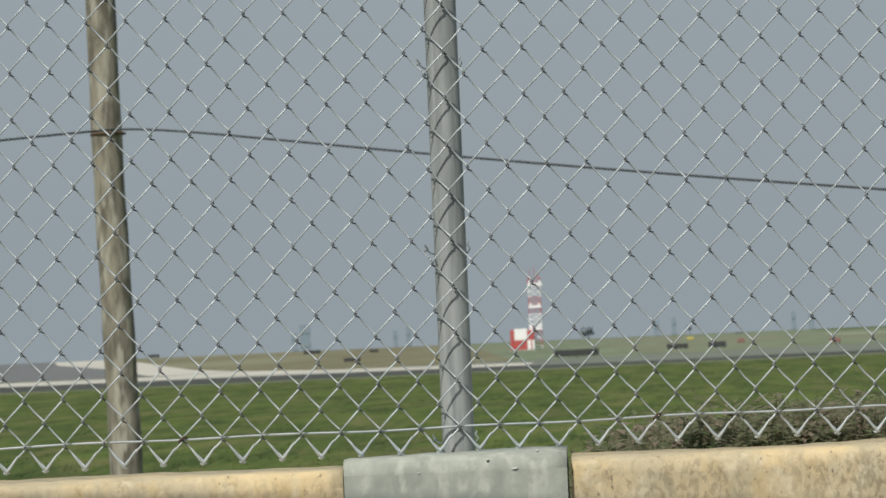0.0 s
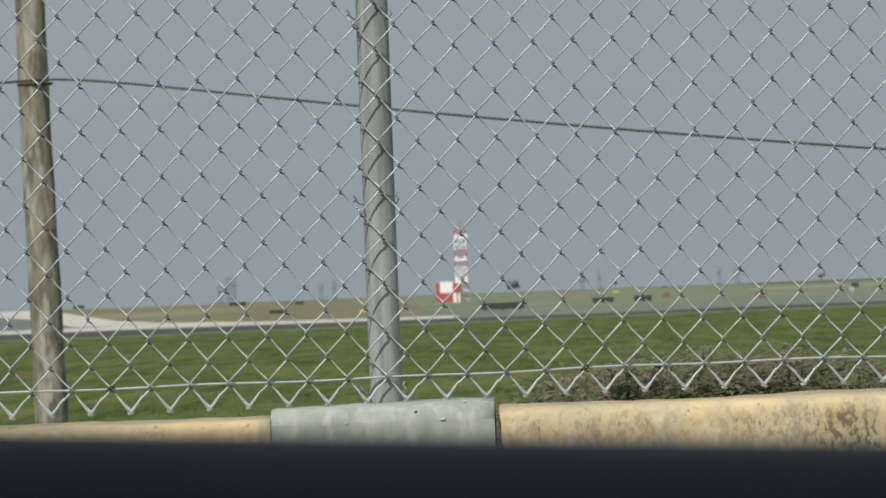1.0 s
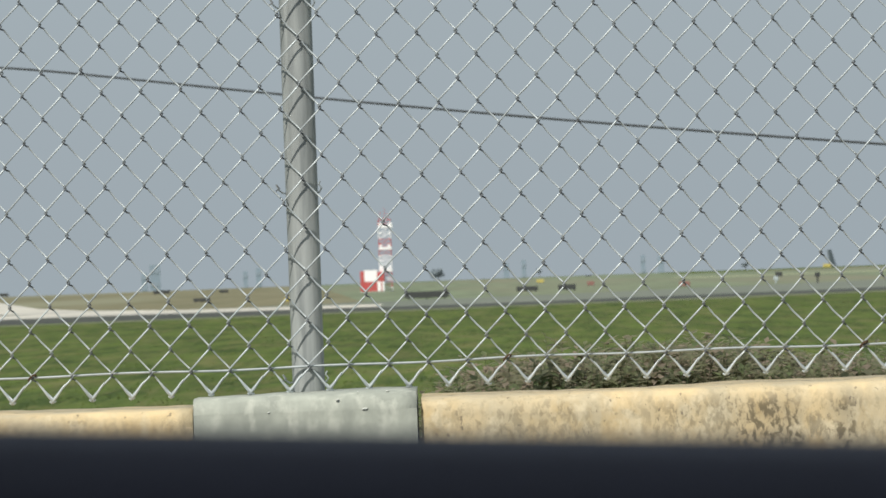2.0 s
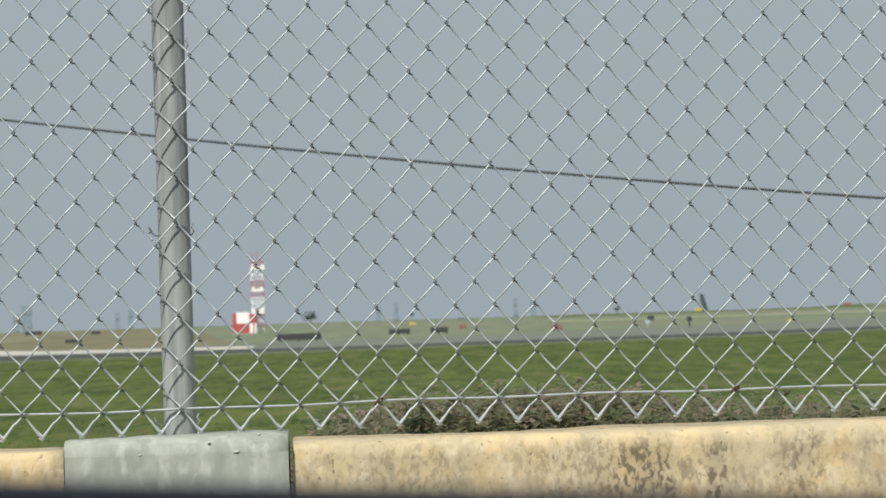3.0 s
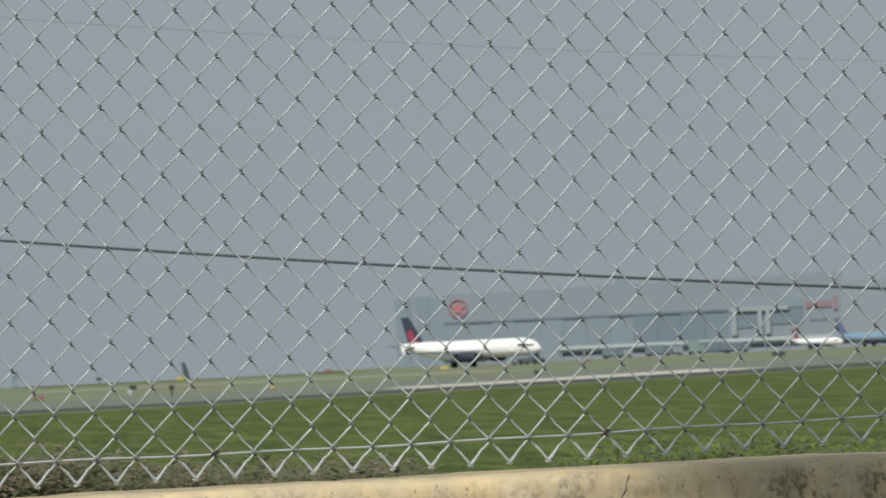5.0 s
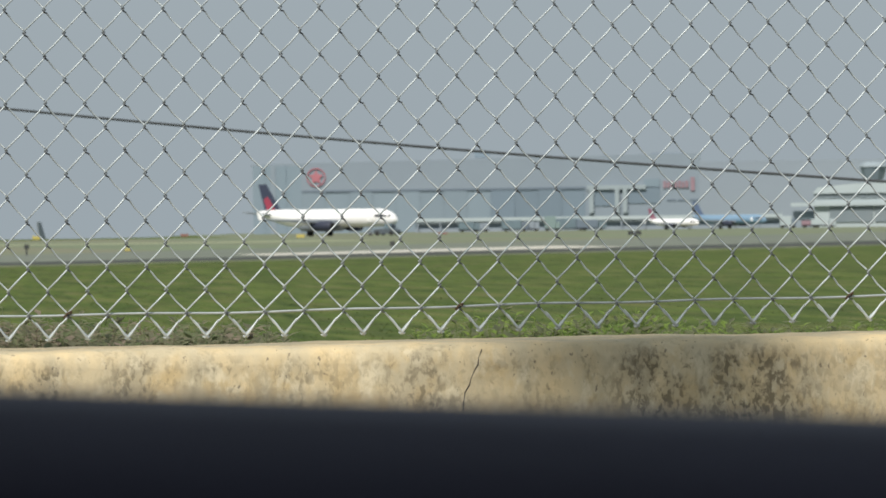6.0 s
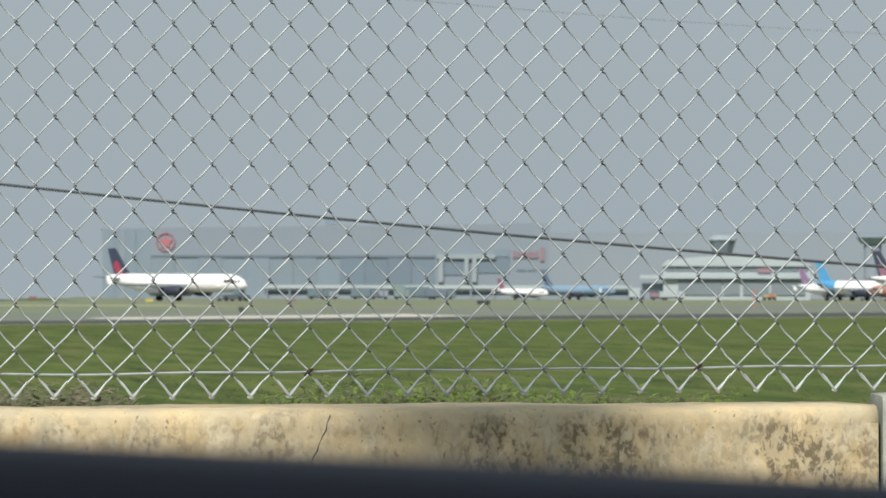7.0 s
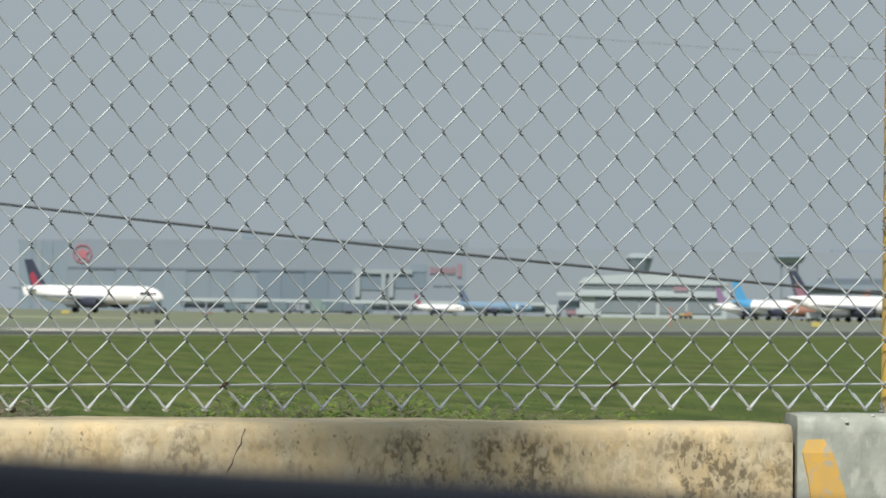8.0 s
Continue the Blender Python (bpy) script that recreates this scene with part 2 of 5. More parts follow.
for leaf_mat in (WEED, DRY_WEED, LIME):                  # light comes through thin leaves
    lt = leaf_mat.node_tree
    glow = lt.nodes.new("ShaderNodeBsdfTranslucent")
    glow.inputs["Color"].default_value = (0.42, 0.41, 0.26, 1)
    blend = lt.nodes.new("ShaderNodeMixShader")
    blend.inputs[0].default_value = 0.45
    lt.links.new(lt.nodes["Principled BSDF"].outputs[0], blend.inputs[1])
    lt.links.new(glow.outputs[0], blend.inputs[2])
    lt.links.new(blend.outputs[0], lt.nodes["Material Output"].inputs["Surface"])
WHITE = material("white_paint", (0.87, 0.87, 0.86), 0.35, 0, (0.84, 0.84, 0.83), 0.6)
RED = material("red_paint", (0.48, 0.085, 0.08), 0.6, 0, (0.40, 0.075, 0.07), 1)
PLANE_RED = material("airline_red", (0.33, 0.05, 0.085), 0.45)
# Fin black lifted towards blue, with far haze added to the colour
NAVY = material("hazy_airline_black", (0.045, 0.055, 0.09), 0.4)
GREY_BELLY = material("grey_belly_paint", (0.26, 0.29, 0.33), 0.45)
ENGINE = material("engine_cowl_navy", (0.030, 0.036, 0.062), 0.5)
METAL = material("bare_aluminium", (0.5, 0.52, 0.55), 0.4, 0.7)
RUBBER = material("black_rubber", (0.02, 0.02, 0.02), 0.8)
GLASS = material("dark_glass", (0.03, 0.035, 0.045), 0.15)
# Far building colours are paler and bluer: the haze is put into them
HANGAR = material("hazy_grey_cladding", (0.222, 0.268, 0.314), 0.8, 0, (0.210, 0.254, 0.300), 0.06)
HANGAR_SIDE = material("hazy_blue_cladding", (0.19, 0.25, 0.297), 0.8, 0, (0.205, 0.263, 0.31), 0.1, stretch=(1, 1, 0.1))
DOOR = material("hazy_door_panel", (0.200, 0.256, 0.300), 0.75, 0, (0.19, 0.245, 0.29), 0.08, vary=0.04)
DOOR_DARK = material("hazy_door_blue", (0.160, 0.212, 0.260), 0.75, 0, (0.15, 0.20, 0.25), 0.08, vary=0.04)
LINTEL = material("hazy_lintel", (0.140, 0.180, 0.225), 0.8)
PALE = material("hazy_pale_cladding", (0.250, 0.293, 0.338), 0.8, 0, (0.238, 0.280, 0.325), 0.03)
OFFWHITE = material("hazy_off_white", (0.405, 0.465, 0.482), 0.7, 0, (0.37, 0.43, 0.448), 0.1)
HAZY_WHITE = material("hazy_white_steel", (0.285, 0.338, 0.365), 0.7, 0, (0.27, 0.32, 0.345), 0.1)
# Far red fins: haze painted in by greying the red
FIN_RED = material("hazy_red_paint", (0.26, 0.135, 0.18), 0.5)
# Window and cab glass lightened too, with the haze in the colour
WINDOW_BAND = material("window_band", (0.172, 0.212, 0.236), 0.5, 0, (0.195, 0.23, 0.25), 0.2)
CAB_GLASS = material("hazy_tower_glass", (0.185, 0.235, 0.270), 0.4)
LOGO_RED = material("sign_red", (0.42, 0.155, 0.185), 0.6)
# Sign, fin and truck colours dulled, so that they hold the distance haze
SIGN_PINK = material("hazy_sign_red", (0.295, 0.195, 0.23), 0.7)
SKYBLUE = material("hazy_blue_paint", (0.19, 0.305, 0.425), 0.45)
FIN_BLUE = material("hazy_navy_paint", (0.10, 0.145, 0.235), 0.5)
CRIMSON = material("hazy_crimson_paint", (0.255, 0.105, 0.15), 0.5)
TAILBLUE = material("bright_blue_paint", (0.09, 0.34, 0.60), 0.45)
PURPLE = material("hazy_purple_paint", (0.27, 0.18, 0.31), 0.45)
ORANGE = material("hazy_orange_paint", (0.37, 0.195, 0.15), 0.5)
YELLOW = material("yellow_sign", (0.50, 0.42, 0.11), 0.6)
DULL_YELLOW = material("hazy_yellow", (0.42, 0.34, 0.16), 0.7)
DULL_ORANGE = material("hazy_orange", (0.40, 0.20, 0.14), 0.7)
GREEN = material("hazy_green_machine", (0.20, 0.275, 0.27), 0.6)
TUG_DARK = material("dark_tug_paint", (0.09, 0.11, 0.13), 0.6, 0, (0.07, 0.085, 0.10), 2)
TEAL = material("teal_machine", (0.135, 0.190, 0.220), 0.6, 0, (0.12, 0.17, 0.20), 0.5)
# Fin grey raised towards the sky, haze included
HAZE_DARK = material("hazy_grey_fin", (0.21, 0.25, 0.28), 0.6)
BLACK = material("dark_sign_back", (0.045, 0.05, 0.048), 0.8)
BRICK_RED = material("dull_red", (0.25, 0.13, 0.11), 0.8)
# Tinted close to the sky: haze mixed into glazing and concrete colours
HAZE_GLASS = material("hazy_glazing", (0.240, 0.302, 0.355), 0.8)
HAZE_BLUE = material("hazy_concrete", (0.228, 0.296, 0.352), 0.9)
# Blue-grey instead of green: distance haze painted into the foliage
TREE = material("hazy_foliage", (0.228, 0.272, 0.297), 0.9, 0, (0.245, 0.290, 0.315), 0.3)
BARK = material("bark", (0.16, 0.12, 0.09), 0.9, 0, (0.1, 0.08, 0.06), 8, bump=0.5)
CAR_TRIM = material("dark_blue_door_trim", (0.034, 0.033, 0.062), 0.7, 0, (0.028, 0.027, 0.052), 20, bump=0.1, bump_scale=300)
CLEAR_GLASS = material("clear_car_glass", (0.85, 0.90, 0.90), 0.03)
CLEAR_GLASS.node_tree.nodes["Principled BSDF"].inputs["Transmission Weight"].default_value = 1.0
CAR_PAINT = material("dark_blue_car_paint", (0.02, 0.03, 0.06), 0.25)


# ---------------------------------------------------------------- mesh helpers
def mesh_of(bm, mat, smooth=False):
    me = bpy.data.meshes.new("mesh")
    bm.to_mesh(me)
    bm.free()
    me.materials.append(mat)
    if smooth:
        for p in me.polygons:
            p.use_smooth = len(p.vertices) <= 4
    return me


def part(name, bm, mat, parent=None, label="", smooth=False):
    ob = new(name, mesh_of(bm, mat, smooth))
    if parent:
        ob.parent = parent
    if label:
        tagged(ob, label)
    return ob


def thing(name, loc, label, category, group="", kind="", turn=0.0):
    e = new(name)
    e.location = loc
    e.rotation_euler = (0, 0, radians(turn))
    return tagged(e, label, category, group, kind)


def box(bm, x0, x1, y0, y1, z0, z1, bevel=0.0):
    res = bmesh.ops.create_cube(bm, size=1.0)
    vs = res["verts"]
    for v in vs:
        v.co = Vector((x0 + (v.co.x + 0.5) * (x1 - x0), y0 + (v.co.y + 0.5) * (y1 - y0), z0 + (v.co.z + 0.5) * (z1 - z0)))
    if bevel:
        es = list({e for v in vs for e in v.link_edges})
        bmesh.ops.bevel(bm, geom=es, offset=bevel, segments=2, affect="EDGES", profile=0.5)
    return bm


def boxed(x0, x1, y0, y1, z0, z1, bevel=0.0):
    return box(bmesh.new(), x0, x1, y0, y1, z0, z1, bevel)


def tube(bm, pts, radius, sides=6, cap=True):
    """A round rod along a row of points; radius is a number or one for each point."""
    pts = [Vector(p) for p in pts]
    n = len(pts)
    radii = radius if isinstance(radius, (list, tuple)) else [radius] * n
    rings = []
    side = None
    for i, p in enumerate(pts):
        d = (pts[min(i + 1, n - 1)] - pts[max(i - 1, 0)]).normalized()
        if side is None:
            side = d.orthogonal().normalized()
        side = (side - d * side.dot(d)).normalized()
        up = d.cross(side)
        rings.append([bm.verts.new(p + (side * math.cos(a) + up * math.sin(a)) * radii[i])
                      for a in (2 * math.pi * k / sides for k in range(sides))])
    for a, b in zip(rings, rings[1:]):
        for k in range(sides):
            bm.faces.new((a[k], a[(k + 1) % sides], b[(k + 1) % sides], b[k]))
    if cap:
        bm.faces.new([bm.verts.new(v.co) for v in rings[0][::-1]])      # caps keep their own corners
        bm.faces.new([bm.verts.new(v.co) for v in rings[-1]])
    return bm


def rod(p0, p1, r, sides=8):
    return tube(bmesh.new(), [p0, p1], r, sides)


def prism(outline, y0, y1, bm=None):
    """A flat outline in x and z, with thickness along y."""
    bm = bm or bmesh.new()
    a = [bm.verts.new((x, y0, z)) for x, z in outline]
    b = [bm.verts.new((x, y1, z)) for x, z in outline]
    n = len(outline)
    bm.faces.new(a)
    bm.faces.new(b[::-1])
    for i in range(n):
        bm.faces.new((a[i], b[i], b[(i + 1) % n], a[(i + 1) % n]))
    bmesh.ops.recalc_face_normals(bm, faces=bm.faces)
    return bm


def spot(az, d, z=FIELD):
    """A place by its bearing from the road and its distance."""
    return Vector((d * math.sin(radians(az)), d * math.cos(radians(az)), z))


def height(el, d):
    return EYE + d * math.tan(radians(el))


# ---------------------------------------------------------------- ground
def ground_level(x, y):
    """The road is level, the airfield lies lower behind the wall, and it falls away beyond the far crest."""
    d = math.hypot(x, y)
    if y < 9.6:
        return 0.0
    if y < 13.5:
        return FIELD * (y - 9.6) / 3.9
    az = math.degrees(math.atan2(x, y))
    crest = 1250 + 750 * min(1, max(0, (az - 5.0) / 1.3))
    return FIELD - max(0.0, min(9.0, (d - crest) * 0.02))


def ground():
    bm = bmesh.new()
    xs = [-5000, -2500, -1200, -600, -300, -200, -150, -100, -60, -30, -10, 0, 10, 30, 60, 100, 140, 180, 230, 280, 330, 380, 450, 600, 1200, 2500, 5000]
    ys = [-5000, -1000, -200, -40, -10, 0, 9.6, 11, 13.5, 20, 40, 80, 150, 250, 400, 600, 800, 1000, 1150, 1250, 1350, 1450, 1550, 1700, 1850, 2000, 2100, 2300, 2500, 3200, 5000]
    grid = [[bm.verts.new((x, y, ground_level(x, y))) for x in xs] for y in ys]
    for r0, r1 in zip(grid, grid[1:]):
        for k in range(len(xs) - 1):
            bm.faces.new((r0[k], r0[k + 1], r1[k + 1], r1[k]))
    g = part("ground", bm, GRASS)
    return tagged(g, "green mown airfield grass with yellow dry patches", "grass", kind="structure")


def strip(name, near, far, mat, label, lift, category, x0=-700, x1=900, step=20):
    """A band of ground between two lines y = near(x) and y = far(x)."""
    bm = bmesh.new()
    prev = None
    x = x0
    while x <= x1:
        n, f = near(x), far(x)
        row = []
        for k in range(7):
            y = n + (f - n) * k / 6
            row.append(bm.verts.new((x, y, ground_level(x, y) + lift)))
        if prev:
            for k in range(6):
                bm.faces.new((prev[k], row[k], row[k + 1], prev[k + 1]))
        prev = row
        x += step
    return tagged(part(name, bm, mat), label, category, kind="structure")


def edge_line(x):
    """Where the grass ends and the taxiway shoulder begins."""
    return 272 + 1.35 * max(0, x - 12) - 0.45 * min(30, max(0, -x))


def shoulder_line(x):
    """Where the shoulder ends and the taxiway begins."""
    return edge_line(x) + 27 + 0.28 * max(0, x - 30) + 0.85 * min(25, max(0, -x))


ground()
strip("shoulder", edge_line, shoulder_line, DARK_EDGE, "dark tarred taxiway shoulder", 0.010, "shoulder")
strip("taxiway", shoulder_line, lambda x: edge_line(x) + 95 + 0.9 * max(0, x), TAXI, "weathered grey asphalt taxiway", 0.010, "taxiway")
strip("field", lambda x: edge_line(x) + 95 + 0.9 * max(0, x), lambda x: 2000 + 0.4 * abs(x), FAR_GRASS, "dry olive grass of the far airfield", 0.012, "field")

strip("verge", lambda x: edge_line(x) - 9, edge_line, VERGE, "pale gravel verge between grass and shoulder", 0.008, "verge")
strip("dry_strip", lambda x: 670, lambda x: 720 + 0.3 * x, DRY_STRIP, "pale dry grass strip across the airfield", 0.02, "grass", 28, 96, 4)
strip("concrete_apron", lambda x: edge_line(x) + 30 + 0.30 * max(0, x - 30), lambda x: edge_line(x) + 52 + 0.62 * max(0, x - 30), CONCRETE,
      "sun-bleached concrete strip beside the taxiway", 0.020, "concrete", 40, 76, 6)
strip("concrete_edge", lambda x: shoulder_line(x) + 2, lambda x: shoulder_line(x) + 22 + 0.9 * min(25, max(0, -x)), CONCRETE,
      "sun-bleached concrete strip beside the taxiway", 0.022, "concrete", -96, -6, 5)


def ribbon(name, left, right, mat, label, lift, category):
    """A paved band between two lines on the airfield."""
    bm = bmesh.new()
    rows = []
    n = 24
    def along(line, u):
        p = u * (len(line) - 1)
        i = min(int(p), len(line) - 2)
        return Vector(line[i]).lerp(Vector(line[i + 1]), p - i)
    for k in range(n + 1):
        a, b = along(left, k / n), along(right, k / n)
        rows.append([bm.verts.new((q.x, q.y, ground_level(q.x, q.y) + lift)) for q in (a, a.lerp(b, 0.5), b)])
    for p, q in zip(rows, rows[1:]):
        for k in range(2):
            bm.faces.new((p[k], p[k + 1], q[k + 1], q[k]))
    return tagged(part(name, bm, mat), label, category, kind="structure")


INNER = [(-24, 322), (-35, 369), (-55, 540), (-93, 826), (-141, 1245)]
OUTER = [(-19, 340), (-30, 385), (-39, 450), (-74, 773), (-129, 1255)]
ribbon("concrete_bend", INNER, OUTER, CONCRETE, "pale concrete bend of the taxiway", 0.030, "concrete")
ribbon("asphalt_bend", [(-300, 362), (-300, 386), (-300, 540), (-300, 826), (-300, 1245)], [(-33, 362)] + INNER[1:], ASPHALT, "grey asphalt inside the taxiway bend", 0.026, "taxiway")
ribbon("dry_field", OUTER, [(-8, 366), (-9.5, 400), (-13, 500), (-24, 800), (-44, 1245)], DRY_FIELD, "bare brown field beside the taxiway bend", 0.018, "field")

road_bm = boxed(-60, 60, -6.0, 8.9, -0.05, 0.006)
tagged(part("road", road_bm, ROAD), "grey asphalt road beside the airport wall", "road", kind="structure")

# ---------------------------------------------------------------- barrier wall
RISE = 0.0045    # the wall and fence climb gently to the right


def lifted(x):
    return RISE * x


def wall_piece(name, x0, x1, front, back, top, mat, label, soft, seed, splay=0.0):
    """A length of wall with a rounded, slightly worn top edge."""
    rnd = random.Random(seed)
    bm = bmesh.new()
    n = max(3, int((x1 - x0) / 0.035))
    prof = [(front - 0.03, 0.0), (front - 0.012, top - 0.45), (front, top - soft * 1.1), (front + soft * 0.12, top - soft * 0.45),
            (front + soft * 0.45, top - soft * 0.12), (front + soft * 1.1, top), (back - 0.02, top + 0.001), (back, top - 0.02), (back + 0.02, -0.3)]
    prev = None
    for i in range(n + 1):
        x = x0 + (x1 - x0) * i / n
        row = []
        for k, (y, z) in enumerate(prof):
            j = 0.0022 if 1 < k < 7 else 0.0
            w = noise.noise(Vector((x * 4, k * 0.6, seed))) * 0.006 if 1 < k < 7 else 0
            row.append(bm.verts.new((x + splay * (1 - i / n) * max(0, y - front) / (back - front), y + rnd.uniform(-j, j) * 0.5 + w * 0.4, z + lifted(x) + rnd.uniform(-j, j) * 0.5 + w * 0.7)))
        if prev:
            for a in range(len(prof) - 1):
                f = bm.faces.new((prev[a], row[a], row[a + 1], prev[a + 1]))
                f.material_index = 1 if 2 <= a <= 6 else 0
        else:
            bm.faces.new(row[::-1])
        prev = row
    bm.faces.new(prev)
    bmesh.ops.recalc_face_normals(bm, faces=bm.faces)
    ob = part(name, bm, mat)
    ob.data.materials.append(mat)
    for p in ob.data.polygons:
        p.use_smooth = p.material_index == 1
    return tagged(ob, label, "wall", "lengths of the airport wall", "structure")


FENCE_Y = 9.30
WALL_F, WALL_B = 9.17, 9.50
wall_piece("barrier_wall", -8.0, -0.523, WALL_F, WALL_B, 0.8213, WALL, "cream painted concrete wall with dark weather stains", 0.030, 1)
wall_piece("barrier_wall", -0.109, 2.492, WALL_F, WALL_B, 0.8213, WALL, "cream painted concrete wall, cracked and stained dark", 0.030, 2)
wall_piece("barrier_wall", 2.92, 9.0, WALL_F, WALL_B, 0.8213, WALL, "cream painted concrete wall with dark weather stains", 0.030, 3)
wall_piece("concrete_pier", -0.520, -0.116, WALL_F - 0.022, WALL_B - 0.12, 0.839, BLOCK, "bare grey concrete pier under the fence post", 0.028, 4)
pier = wall_piece("concrete_pier", 2.495, 2.917, WALL_F - 0.022, WALL_B - 0.12, 0.839, BLOCK, "grey concrete pier with a slanting yellow stripe", 0.028, 5, 0.036)



def splashes(holder, x0, x1, seed):
    """Small hardened mortar splashes on the pier's shoulder."""
    rnd = random.Random(seed)
    front, top = WALL_F - 0.022, 0.839
    for _ in range(6):
        x, r = rnd.uniform(x0 + 0.02, x1 - 0.02), rnd.uniform(0.0016, 0.0036)
        z = rnd.choice((0.0, 0.0, -0.012, -0.03))
        bm = bmesh.new()
        bmesh.ops.create_icosphere(bm, subdivisions=2, radius=r)
        for v in bm.verts:
            v.co = Vector((x + v.co.x * 1.3, front + (0.02 if z == 0 else 0.0) + v.co.y, top + lifted(x) + z + v.co.z * 0.7 + 0.002 * noise.noise(v.co * 200)))
        part("mortar_splash", bm, SPLASH, holder, smooth=True)


splashes(bpy.data.objects["concrete_pier"], -0.520, -0.116, 6)
splashes(pier, 2.500, 2.917, 9)

# the slanting stripe on the second pier, a thin coat that follows its battered face
bm = bmesh.new()
sx, top2 = 2.500, 0.839 + lifted(2.5)
rs = random.Random(12)
coat = []
for k in range(15):
    u = k / 14
    z = top2 - 0.024 - 0.32 * u
    y = WALL_F - 0.022 - 0.012 * min(1, (top2 - z) / 0.45) - 0.0045 + 0.010 * max(0, 1 - k / 2)
    inset = 0.012 * max(0, 1 - k / 2)
    xl = sx + inset + 0.062 * u ** 1.3 + rs.uniform(-0.0025, 0.0025)
    xr = sx - inset + 0.050 + 0.100 * u + rs.uniform(-0.0025, 0.0025)
    coat.append([bm.verts.new(c) for c in ((xl, y + 0.010, z), (xl + 0.002, y, z), (xr - 0.002, y, z), (xr, y + 0.010, z))])
for p, q in zip(coat, coat[1:]):
    for k in range(3):
        bm.faces.new((p[k], q[k], q[k + 1], p[k + 1]))
bmesh.ops.recalc_face_normals(bm, faces=bm.faces)
part("painted_stripe", bm, STRIPE, pier, "slanting yellow paint stripe")

# the crack in the middle length
crack_pts = []
rc = random.Random(8)
for k in range(16):
    u = k / 15
    bend = 0.010 * math.exp(-u * 9)
    crack_pts.append((1.447 + bend - 0.040 * u + 0.006 * math.sin(u * 9) + rc.uniform(-0.002, 0.002),
                      WALL_F - 0.0016 + float(np.interp(0.19 * u, (0, 0.0036, 0.0135, 0.033, 0.45), (0.033, 0.0135, 0.0036, 0, -0.012))), 0.8213 + lifted(1.45) - 0.001 - 0.19 * u))
crack = part("crack", tube(bmesh.new(), crack_pts, [0.0014] + [0.0014 - 0.0004 * (k % 3) for k in range(1, 15)] + [0.0007], 5), CRACK)
crack.parent = bpy.data.objects["barrier_wall.001"]

# ---------------------------------------------------------------- chain-link fence
W, H = 0.0732, 0.0864       # width and height of a mesh diamond
X0 = 0.0513                 # a knot on the tension wire
LINE = ((-3.5, 0.866), (-0.5, 0.8845), (0.05, 0.888), (0.7, 0.8893), (1.14, 0.8905), (1.44, 0.8931), (2.18, 0.9017), (2.7, 0.906), (4.2, 0.918))


def wire_height(x):
    """Height of the tension wire, which climbs unevenly along the fence."""
    for (xa, za), (xb, zb) in zip(LINE, LINE[1:]):
        if x <= xb:
            return za + (zb - za) * (x - xa) / (xb - xa)
    return LINE[-1][1]


WIRE_R = 0.00164
fence = thing("chain_link_fence", (0, FENCE_Y, 0), "galvanised chain-link fence on steel posts over the wall", "fence")


def zigzag(even, seed, rows=33):
    """One woven wire: it runs up in a zigzag, passing in front on one slant and behind on the other, and hooks round its neighbours."""
    rnd = random.Random(seed)
    bm = bmesh.new()
    pts, shaded = [], []
    hw, hh, over = W / 2, H / 2, 0.0022
    for j in range(-1, rows):
        at_right = ((j % 2 == 0) != even)
        x = hw + over if at_right else -over
        jx, jz = rnd.uniform(-0.0009, 0.0009), rnd.uniform(-0.0009, 0.0009)
        # going up from the left is the front slant, going up from the right the back one
        front_next = not at_right
        ya, yb = (0.0030, -0.0030) if front_next else (-0.0030, 0.0030)
        inward = -1 if at_right else 1
        pts.append((x + inward * 0.0042 + jx, ya, j * hh - 0.0050 + jz))
        pts.append((x + jx, 0.0, j * hh + jz))
        pts.append((x + inward * 0.0042 + jx, yb, j * hh + 0.0050 + jz))
        bow = rnd.uniform(-0.0010, 0.0010)
        pts.append((hw / 2 + jx * 0.5, (-0.0038 if front_next else 0.0100) + bow, j * hh + hh / 2 + bow * 0.4))
        shaded += [True, at_right and rnd.random() < 0.5, False, False]
        if not front_next:                       # shade drawn out along the rear slant towards the next hook
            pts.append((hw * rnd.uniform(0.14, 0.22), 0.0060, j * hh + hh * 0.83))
            shaded.append(True)
    pts, shaded = pts[1:-1], shaded[1:-1]
    tube(bm, pts, WIRE_R, 6)
    # the shade inside the hooks is painted on, in darker wire colour at each crossing
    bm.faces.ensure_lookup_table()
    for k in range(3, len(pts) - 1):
        if shaded[k]:
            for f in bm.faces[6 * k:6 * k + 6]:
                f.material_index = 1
    # the knuckled lower end, bent over double
    p, inward = Vector(pts[0]), (-1 if pts[0][0] > hw / 2 else 1)
    tube(bm, [p + Vector((-inward * 0.003, -0.002, -0.001)), p + Vector((0, -0.005, -0.0035)), p + Vector((inward * 0.008, -0.006, 0.006)),
              p + Vector((inward * 0.020, -0.0055, 0.0225)), p + Vector((inward * 0.026, -0.004, 0.030))], [0.0020, 0.0027, 0.0026, 0.0021, 0.0010], 6)
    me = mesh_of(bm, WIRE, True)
    me.materials.append(DARK_WIRE)
    return me


wires = {e: [zigzag(e, 100 + 10 * s + e) for s in range(7)] for e in (True, False)}
pick = random.Random(4)
for i in range(-92, 104):
    ob = new("wire", pick.choice(wires[i % 2 == 0]))
    x = X0 + i * 0.0364 + max(0, i - 38) * 0.0007 + max(0, i - 58) * 0.0007
    ob.location = (x, 0, wire_height(x))
    ob.parent = fence

